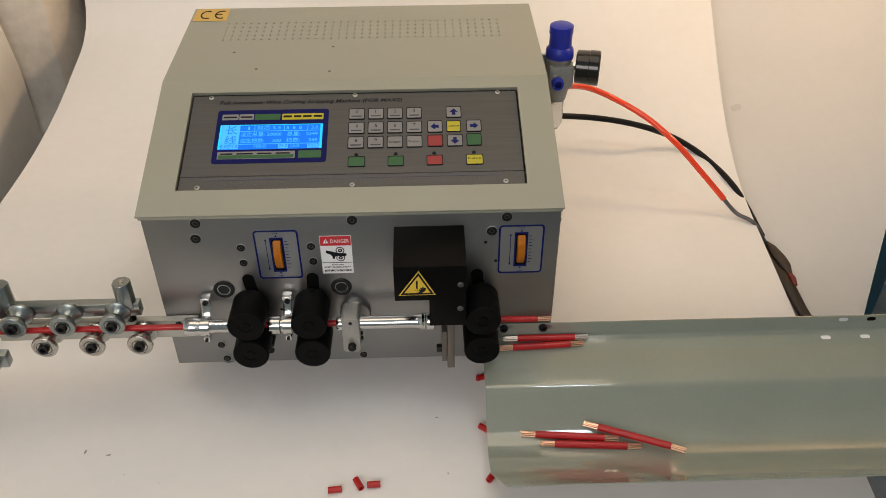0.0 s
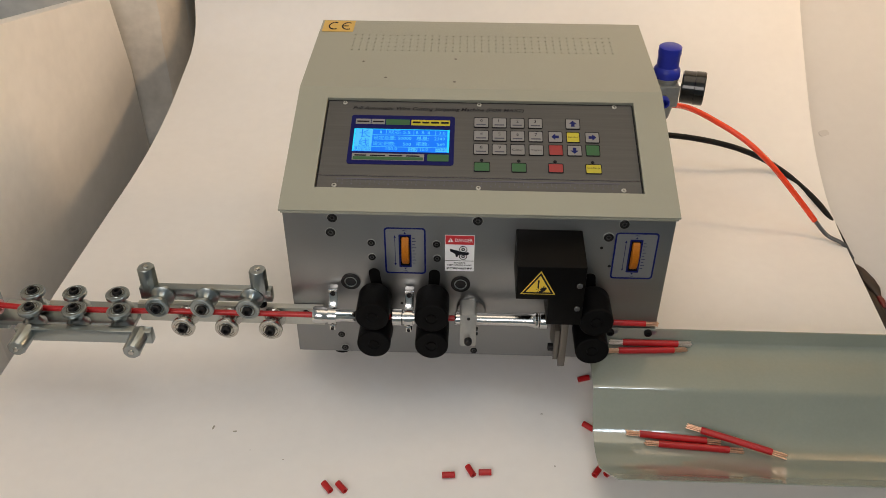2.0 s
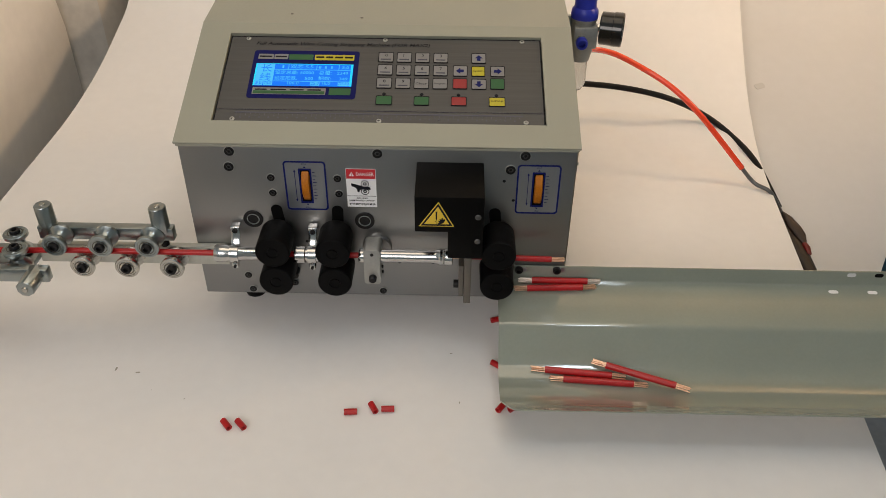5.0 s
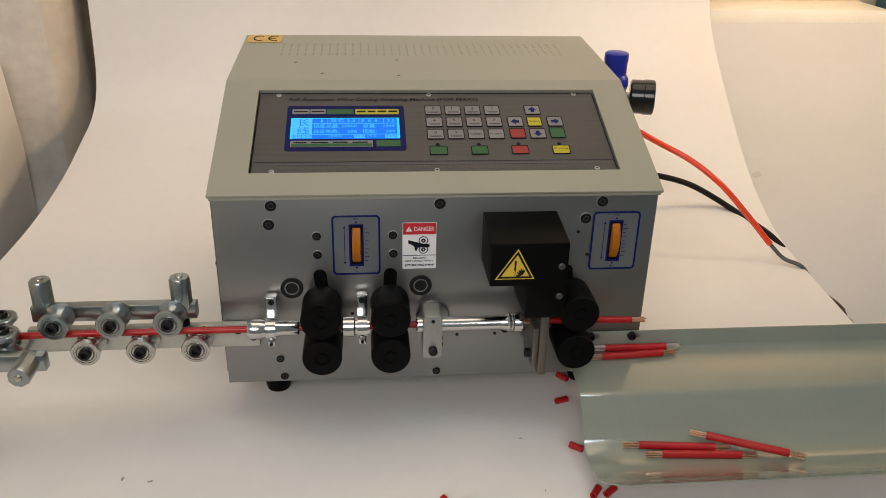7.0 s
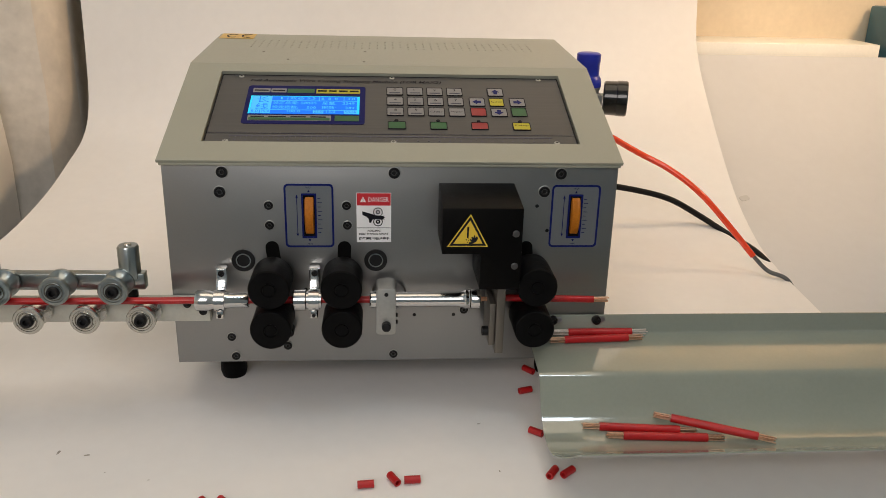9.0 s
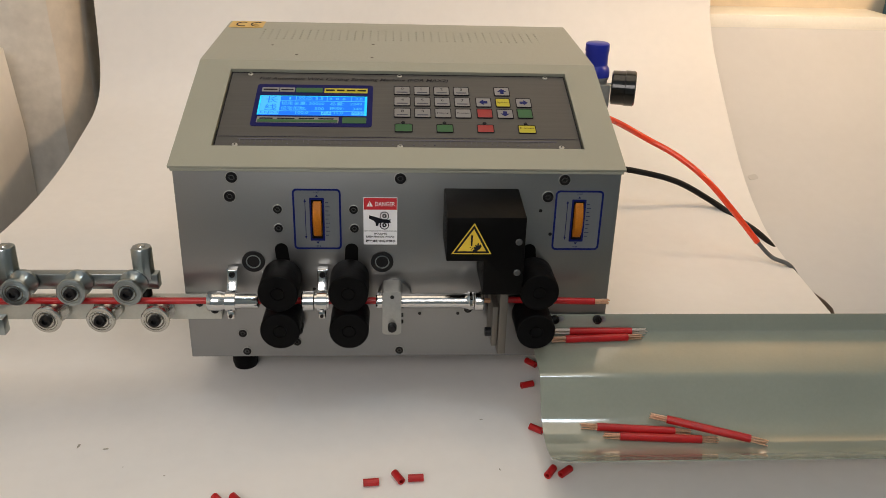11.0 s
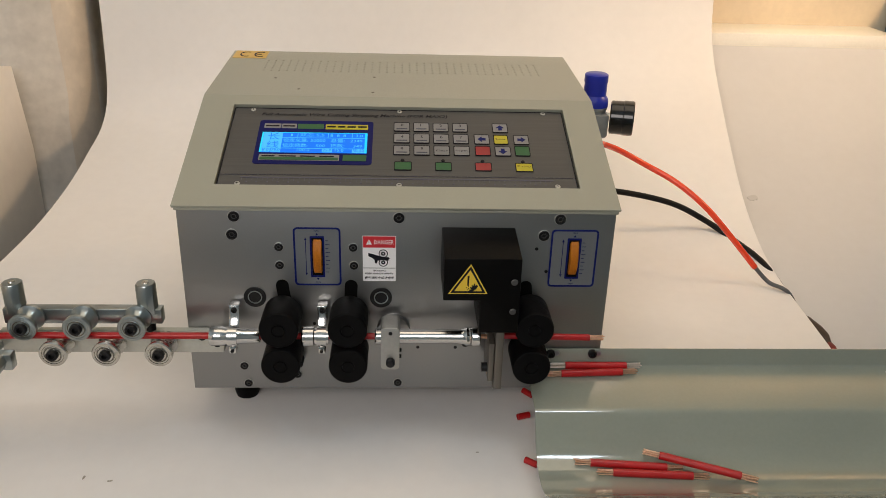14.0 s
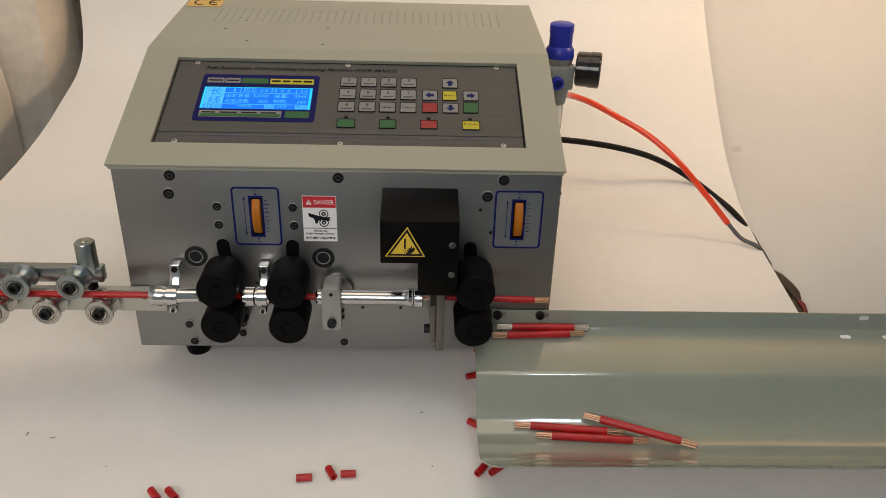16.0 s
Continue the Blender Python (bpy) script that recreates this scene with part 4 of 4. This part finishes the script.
part("side_screw", lathe([(0, 0.004), (0.0018, 0.004), (0.0022, 0.0)], Matrix.Rotation(radians(-90), 4, "Y"), (-0.2100, 0.03, 0.16), 12), STEEL, machine)

# ---- wire straightener at the inlet ----
st = thing("wire_straightener", "zinc-plated wire straightener with grooved rollers bolted to the machine", "wire straightener")
part("main_bar", box(-0.385, -0.172, -0.0085, -0.0005, 0.0885, 0.1125, 0.0006), GALV, st)
part("cross_bar", box(-0.545, -0.384, -0.030, 0.008, 0.0945, 0.1015, 0.0006), STEEL, st)
for x in (-0.192, -0.178):
    part("mount_screw", lathe([(0, 0.0006), (0.0018, 0.0006), (0.0026, 0.0016), (0.0038, 0.0014), (0.0038, 0)], TO_Y, (x, -0.0085, 0.1065 if x < -0.19 else 0.099), 14), OXIDE, st)
part("upper_bar", box(-0.3775, -0.228, -0.0105, 0.0005, 0.1215, 0.1375, 0.0012), STEEL, st)
part("front_bar", box(-0.5010, -0.3510, -0.0630, -0.0525, 0.1020, 0.1185, 0.0012), STEEL, st)
SPOOL = [(0, 0.0), (0.0105, 0.0), (0.0112, 0.0008), (0.0112, 0.0040), (0.0100, 0.0052), (0.0072, 0.0090), (0.0062, 0.0125), (0.0072, 0.0160), (0.0100, 0.0196), (0.0112, 0.0206), (0.0112, 0.0242), (0.0105, 0.0250),
         (0.0088, 0.0250), (0.0084, 0.0244), (0.0074, 0.0244), (0.0070, 0.0250), (0.0056, 0.0250), (0.0056, 0.0240), (0, 0.0240)]
SPOOL = [(r * (1.0 if r < 0.006 else 1.17), z) for r, z in SPOOL]
HEAD = [(0, 0.0255), (0.0026, 0.0255), (0.0030, 0.0288), (0.0050, 0.0288), (0.0055, 0.0280), (0.0055, 0.0238)]


def spool(m, metal=STEEL):
    s = part("groove_roller", moved(lathe(SPOOL, steps=28), m), metal, st, "grooved steel roller")
    part("axle_screw", moved(lathe(HEAD, steps=16), m), OXIDE, s)
    part("bearing", moved(lathe([(0, 0.0249), (0.0072, 0.0249), (0.0074, 0.0254), (0.0080, 0.0254), (0.0080, 0.0240)], steps=24), m), BEARING, s, "dull bearing ring")
    part("washer", moved(lathe([(0, -0.003), (0.006, -0.003), (0.006, 0.0), (0, 0.0)], steps=16), m), OXIDE, s)


for x, z in ((-0.350, 0.1305), (-0.3, 0.1305), (-0.2495, 0.1305), (-0.326, 0.1025), (-0.277, 0.1025), (-0.2275, 0.1025)):
    spool(Matrix.Translation((x, -0.0115, z)) @ TO_Y, STEEL if z > 0.12 else ROLLER)
for x, y in ((-0.4915, -0.0385), (-0.4420, -0.0385), (-0.3920, -0.0385), (-0.5010, -0.0095), (-0.4530, -0.0095), (-0.4040, -0.0095)):
    spool(Matrix.Translation((x, y, 0.1040)))
POST = [(0, 0.0), (0.0097, 0.0), (0.0097, 0.0295), (0.0088, 0.0310), (0, 0.0310)]
TIP = [(0, 0.0328), (0.0028, 0.0324), (0.0034, 0.0310), (0, 0.0310)]
for x in (-0.366, -0.2415):
    p_ = part("post", moved(lathe(POST, steps=9), Matrix.Translation((x, -0.0050, 0.1325))), STEEL, st, "faceted steel adjusting post")
    part("stud_tip", moved(lathe(TIP, steps=16), Matrix.Translation((x, -0.0050, 0.1325))), ROLLER, p_)
    part("stud", moved(lathe([(0.0048, -0.022), (0.0048, 0.0)], steps=16), Matrix.Translation((x, -0.0045, 0.134))), OXIDE, p_)
for x in (-0.4895, -0.3650):
    p_ = part("post", moved(lathe(POST, steps=9), Matrix.Translation((x, -0.0560, 0.1115)) @ TO_Y), STEEL, st, "faceted steel adjusting post")
    part("stud_tip", moved(lathe(TIP, steps=16), Matrix.Translation((x, -0.0560, 0.1115)) @ TO_Y), ROLLER, p_)
    part("stud", moved(lathe([(0.0048, -0.006), (0.0048, 0.0)], steps=16), Matrix.Translation((x, -0.0560, 0.1115)) @ TO_Y), OXIDE, p_)
part("end_bracket", merge(box(-0.5540, -0.5510, -0.0370, -0.0070, 0.0920, 0.1290, 0.0006), box(-0.5430, -0.5400, -0.0370, -0.0070, 0.0920, 0.1310, 0.0006), box(-0.5510, -0.5300, -0.0300, -0.0020, 0.0890, 0.0945, 0.0008)), STEEL, st)
part("eyelet", lathe([(0.0055, -0.006), (0.0085, -0.006), (0.0085, 0.006), (0.0055, 0.006), (0.0055, -0.006)], TO_X, (-0.5400, WY, WZ), 20), PINK, st, "pink ceramic eyelet")

# the red wire being fed
single("feed_wire", tube([tuple(v) for v in spline([(-0.70, -0.045, -0.045), (-0.655, -0.034, 0.018), (-0.607, -0.026, 0.080), (-0.565, WY, WZ + 0.001), (-0.5, WY, WZ), (-0.4, WY, WZ - 0.001), (-0.35, WY, WZ), (-0.28, WY, WZ), (-0.2, WY, WZ), (-0.1, WY, WZ), (0.0, WY, WZ), (0.078, WY, WZ)], 6)], 0.0033), REDPVC,
       "red insulated wire threaded through the straightener and machine", "wire")
single("feed_wire_core", merge(*[tube([(0.077, WY + a, WZ + b), (0.0965, WY + a * 1.1, WZ + b * 1.1)], 0.0007, 6) for a, b in ((0, 0), (0.0013, 0.0005), (-0.0013, 0.0004), (0.0004, 0.0014), (-0.0005, -0.0013))]), COPPER, "bare copper strands at the wire's end", "wire")

out = thing("ejected_wire", "red wire end with copper strands leaving the outlet rollers", "wire")
part("insulation", tube([(0.100, WY, WZ + 0.001), (0.15, WY, WZ), (0.188, WY, WZ - 0.001)], 0.0033, 14), REDPVC, out)
for k in range(7):
    a_, r_ = k * 1.047, (0.0018 if k else 0.0)
    part("strand", tube([(0.186, WY + r_ * math.cos(a_), WZ - 0.001 + r_ * math.sin(a_)), (0.201 + 0.0008 * (k % 3), WY + 1.2 * r_ * math.cos(a_), WZ - 0.001 + 1.2 * r_ * math.sin(a_))], 0.00065, 6), COPPER, out)

# ---- collecting tray ----
tray = thing("collecting_tray", "glossy sage-green bent sheet metal tray screwed to the machine", "tray")
TP = [(-0.0012, 0.0895), (-0.0016, 0.0720)] + [(-0.0016 - 0.003 + 0.003 * math.cos(radians(a)), 0.0715 - 0.003 * math.sin(radians(a))) for a in (20, 50, 80)]
TP += [(-0.030, 0.0652), (-0.0660, 0.0612), (-0.0690, 0.0603), (-0.0713, 0.0583), (-0.0735, 0.0552), (-0.0790, 0.0462), (-0.0860, 0.0360), (-0.0950, 0.0280), (-0.1060, 0.0225), (-0.1180, 0.0203), (-0.1300, 0.0210),
       (-0.1420, 0.0242), (-0.1540, 0.0295), (-0.1660, 0.0365), (-0.1780, 0.0450), (-0.1900, 0.0550)]
tb = bmesh.new()
cols = []
xs = [0.1315 + k * (0.86 - 0.1315) / 24 for k in range(25)]
for x in xs:
    cols.append([tb.verts.new((max(x, 0.150) if i < 4 else (max(x, 0.1315 + 0.012 * max(0, (i - len(TP) + 4)) / 3)), y, z)) for i, (y, z) in enumerate(TP)])
for a, b in zip(cols, cols[1:]):
    for i in range(len(TP) - 1):
        tb.faces.new((a[i], b[i], b[i + 1], a[i + 1]))
bmesh.ops.recalc_face_normals(tb, faces=tb.faces)
bmesh.ops.solidify(tb, geom=tb.faces[:], thickness=0.0011)
part("tray_sheet", tb, TRAYPAINT, tray)
for x in (0.1555, 0.1985):
    sc = part("tray_screw", lathe([(0, 0.0012), (0.0022, 0.0012), (0.0028, 0.0038), (0.0042, 0.0036), (0.0046, 0.0025), (0.0046, 0)], TO_Y, (x, -0.0024, 0.0845), 18), OXIDE, tray)
    part("slot_hole", moved(prism(rounded(x + 0.002, x + 0.0095, 0.0815, 0.0875, 0.0028, 5), 0.0002), on_plate(0, 0, 0.0025)), SCALEFILM, sc)
for x in (0.532, 0.563):
    part("slot_hole", moved(prism(rounded(x - 0.005, x + 0.005, 0.082, 0.087, 0.0024, 5), 0.0003), on_plate(0, 0, 0.0025)), PAPERSIDE if x < 0.55 else DARK, tray)
for x in (0.512, 0.556):
    part("slot_hole", moved(prism(rounded(x - 0.0055, x + 0.0055, -0.0025, 0.0025, 0.0024, 5), 0.0003), Matrix.Translation((0, -0.0135, 0.0684)) @ Matrix.Rotation(radians(7), 4, "X")), PAPER, tray)


# ---- cut wires and stripped bits ----
def cut_wire(a, b, group, tin=False, bend=0.0):
    a, b = Vector(a), Vector(b)
    w = thing("cut_wire", "cut red wire with stripped " + ("tinned" if tin else "copper") + " strand ends in the tray", "wire", group)
    d = (b - a).normalized()
    side = d.cross(Vector((0, 0, 1))).normalized()
    up = side.cross(d)
    mid = (a + b) / 2 + side * bend
    part("insulation", tube([tuple(v) for v in spline([a + d * 0.0145, mid, b - d * 0.0145], 6)], 0.0038, 14), REDPVC, w)
    for end, s in ((a, 1), (b, -1)):
        rr = random.Random(int(end.x * 1e5))
        strands = []
        for k in range(9):
            an, r0 = k * 0.698, (0.0022 if k else 0.0)
            q = end + side * (r0 * 1.15 * math.cos(an) + rr.uniform(-0.0005, 0.0005)) + up * (r0 * math.sin(an) + rr.uniform(-0.0003, 0.0003)) + d * rr.uniform(-0.0012, 0.0012)
            q0 = end + d * s * 0.0175 + side * r0 * math.cos(an) + up * r0 * math.sin(an)
            strands.append(tube([q, q0], 0.00062, 6))
        tagged(part("bare_end", merge(*strands), TINNED if tin else COPPER, w), kind="stuff")


G = "cut wires in the tray"
cut_wire((0.1560, -0.0080, 0.0735), (0.2480, -0.0085, 0.0735), G, True)
cut_wire((0.1500, -0.0205, 0.0712), (0.2420, -0.0165, 0.0718), G)
cut_wire((0.1670, -0.1030, 0.0275), (0.2670, -0.1115, 0.0258), G)
cut_wire((0.1860, -0.1140, 0.0245), (0.2890, -0.1215, 0.0242), G)
cut_wire((0.2330, -0.0975, 0.0345), (0.3320, -0.1290, 0.0262), G)


def stripped_bit(x, y, angle, length=0.0135):
    z = 0.0036
    d = Vector((math.cos(radians(angle)), math.sin(radians(angle)), 0)) * length / 2
    c = Vector((x, y, z))
    single("insulation_bit", tube([c - d, c - d * 0.3, c + d * 0.3, c + d], 0.0034, 14, 0.62), REDPVC, "short stripped tube of red insulation on the paper", "insulation scrap", "stripped insulation bits")


for x, y, a in ((-0.0015, -0.142, -62), (0.0140, -0.1435, 3), (0.134, 0.003, 18), (0.1315, -0.0740, -38), (0.1345, -0.1375, 55), (0.1480, -0.1375, 40), (0.1445, 0.046, -50), (-0.152, -0.169, -50), (-0.137, -0.1685, -48), (-0.025, -0.1485, 5)):
    stripped_bit(x, y, a)

# ---- air regulator, hose and power cable ----
reg = thing("air_regulator", "air pressure regulator with a blue knob and black gauge", "air regulator")
RX, RY = 0.247, 0.307
part("knob", lathe([(0, 0.3055), (0.0125, 0.3055), (0.0148, 0.3040), (0.0150, 0.2950), (0.0143, 0.2935), (0.0143, 0.2780), (0.0172, 0.2740), (0.0178, 0.2690), (0.0178, 0.2640), (0, 0.2640)], Matrix.Identity(4), (RX, RY, 0), 20), BLUEPLASTIC, reg, "blue plastic pressure knob")
part("body", merge(lathe([(0, 0.2645), (0.0172, 0.2645), (0.0172, 0.2610), (0.0160, 0.2600), (0.0150, 0.2200), (0.0120, 0.2050), (0, 0.2050)], Matrix.Identity(4), (RX, RY, 0), 24),
                   box(RX - 0.014, RX + 0.0175, RY - 0.018, RY + 0.018, 0.226, 0.256, 0.003)), CASTMETAL, reg, "grey cast metal body")
part("bracket", box(0.209, RX, RY + 0.008, RY + 0.014, 0.222, 0.262, 0.001), STEEL, reg)
part("bowl", lathe([(0.0115, 0.2060), (0.0125, 0.2000), (0.0125, 0.1720), (0.0085, 0.1630), (0.0035, 0.1600), (0.0035, 0.1520), (0, 0.1520)], Matrix.Identity(4), (RX - 0.002, RY, 0), 24), CLEAR, reg, "clear plastic water bowl")
part("push_fitting", merge(lathe([(0.0045, 0.0), (0.0078, 0.0), (0.0078, 0.007), (0.0066, 0.009), (0.0042, 0.009), (0.0042, 0.002), (0, 0.002)], TO_Y, (RX - 0.004, RY - 0.024, 0.2385), 18)), BLUEPLASTIC, reg, "blue push-in fitting")
part("fitting_nut", lathe([(0, 0), (0.0075, 0), (0.0075, 0.007), (0, 0.007)], TO_Y, (RX - 0.004, RY - 0.017, 0.2385), 6), CHROME, reg)
gm = Matrix.Translation((RX + 0.0130, RY, 0.2500)) @ Matrix.Rotation(radians(-14), 4, "Z") @ TO_X
g_ = part("gauge", moved(lathe([(0, 0.0090), (0.0190, 0.0090), (0.0212, 0.0105), (0.0214, 0.0255), (0.0221, 0.0262), (0.0221, 0.0375), (0.0208, 0.0390), (0.0190, 0.0390), (0.0190, 0.0380), (0, 0.0380)], steps=40), gm), GAUGEBLACK, reg, "glossy black pressure gauge")
part("stem", moved(lathe([(0.0055, 0), (0.0055, 0.0085)], steps=6), gm), CHROME, g_)
single("air_hose", tube([tuple(v) for v in spline([(0.256, 0.318, 0.2120), (0.275, 0.352, 0.2000), (0.308, 0.380, 0.1820), (0.348, 0.388, 0.1600), (0.391, 0.368, 0.1400), (0.430, 0.346, 0.1120), (0.470, 0.334, 0.0710), (0.510, 0.328, 0.0270)], 6)], 0.0042, 14), HOSE, "bright red plastic air hose from the regulator", "hose")
single("hose_tail", tube([tuple(v) for v in spline([(0.509, 0.328, 0.0280), (0.529, 0.316, 0.0090), (0.551, 0.301, 0.0020), (0.573, 0.298, -0.0300)], 6)], 0.0030, 10), TAILGREY, "grey tail of cable beyond the red hose", "cable")
single("power_cable", tube([tuple(v) for v in spline([(0.150, 0.357, 0.095), (0.190, 0.415, 0.100), (0.250, 0.452, 0.100), (0.310, 0.468, 0.092), (0.375, 0.470, 0.082), (0.430, 0.465, 0.069), (0.485, 0.476, 0.039), (0.527, 0.456, 0.015), (0.551, 0.386, 0.005), (0.574, 0.310, -0.030)], 8)], 0.0046, 14), BLACKPVC, "black power cable leaving the machine's back", "cable")
cl = thing("cable_sleeve", "dark red-brown folded sleeve holding the cable ends", "cable sleeve")


def loft(stations, steps=14):
    """A crumpled tube through stations of (x, y, z, half width, half height)."""
    bm, rr, rows_ = bmesh.new(), random.Random(11), []
    for x, y, z, w, h in stations:
        rows_.append([bm.verts.new((x + w * math.cos(k * math.tau / steps) * rr.uniform(0.88, 1.1), y, z + h * math.sin(k * math.tau / steps) * rr.uniform(0.8, 1.15))) for k in range(steps)])
    for a, b in zip(rows_, rows_[1:]):
        for k in range(steps):
            bm.faces.new((a[k], a[(k + 1) % steps], b[(k + 1) % steps], b[k]))
    bm.faces.new(rows_[0][::-1]), bm.faces.new(rows_[-1])
    bmesh.ops.recalc_face_normals(bm, faces=bm.faces)
    return bm


part("sleeve", loft([(0.566, 0.322, -0.042, 0.006, 0.003), (0.570, 0.314, -0.041, 0.012, 0.006), (0.574, 0.300, -0.042, 0.013, 0.006), (0.577, 0.284, -0.044, 0.012, 0.005), (0.581, 0.262, -0.048, 0.013, 0.005),
                     (0.585, 0.240, -0.052, 0.012, 0.005), (0.588, 0.215, -0.056, 0.010, 0.004), (0.592, 0.185, -0.062, 0.009, 0.004), (0.597, 0.150, -0.068, 0.008, 0.004), (0.600, 0.125, -0.073, 0.005, 0.003)]), TAPE, cl)
part("fold", loft([(0.578, 0.308, -0.036, 0.002, 0.002), (0.583, 0.292, -0.037, 0.007, 0.004), (0.588, 0.272, -0.040, 0.009, 0.005), (0.592, 0.256, -0.043, 0.008, 0.004), (0.595, 0.240, -0.048, 0.003, 0.002)]), FOLDBROWN, cl, "brown creased fold")
part("knot", loft([(0.569, 0.318, -0.036, 0.003, 0.002), (0.571, 0.310, -0.034, 0.007, 0.005), (0.573, 0.300, -0.035, 0.006, 0.004), (0.575, 0.293, -0.037, 0.002, 0.002)]), BLACKPVC, cl)
part("red_core", loft([(0.594, 0.246, -0.047, 0.003, 0.002), (0.596, 0.234, -0.049, 0.005, 0.003), (0.597, 0.222, -0.053, 0.003, 0.002)]), DULLRED, cl, "dull red wire showing through")
part("tie", loft([(0.595, 0.1685, -0.0655, 0.0098, 0.0048), (0.5955, 0.1655, -0.066, 0.0098, 0.0048)]), TAILGREY, cl)

# small marks on the paper
for x, y, s in ((-0.294, -0.089, 0.0035), (-0.268, -0.094, 0.003), (0.080, -0.054, 0.0022), (0.090, -0.130, 0.0016), (-0.206, -0.132, 0.0012), (-0.245, -0.12, 0.0008)):
    rr = random.Random(int(x * 1e4))
    outline = [(s * (0.5 + rr.random() * 0.6) * math.cos(k * 0.785), s * 0.5 * (0.4 + rr.random() * 0.7) * math.sin(k * 0.785)) for k in range(8)]
    single("speck", moved(prism(outline, 0.0002), Matrix.Translation((x, y, 0.0005)) @ Matrix.Rotation(rr.random() * 3, 4, "Z")), SMUDGE, "small dark speck lying on the white paper", "speck", "specks on the paper")
single("tape_scrap", moved(prism(rounded(-0.009, 0.009, -0.006, 0.006, 0.004, 3), 0.0006), Matrix.Translation((0.618, 0.612, 0.0272)) @ Matrix.Rotation(radians(24), 4, "X") @ Matrix.Rotation(radians(20), 4, "Z")), TAPECLEAR, "small scrap of clear tape on the paper", "tape")
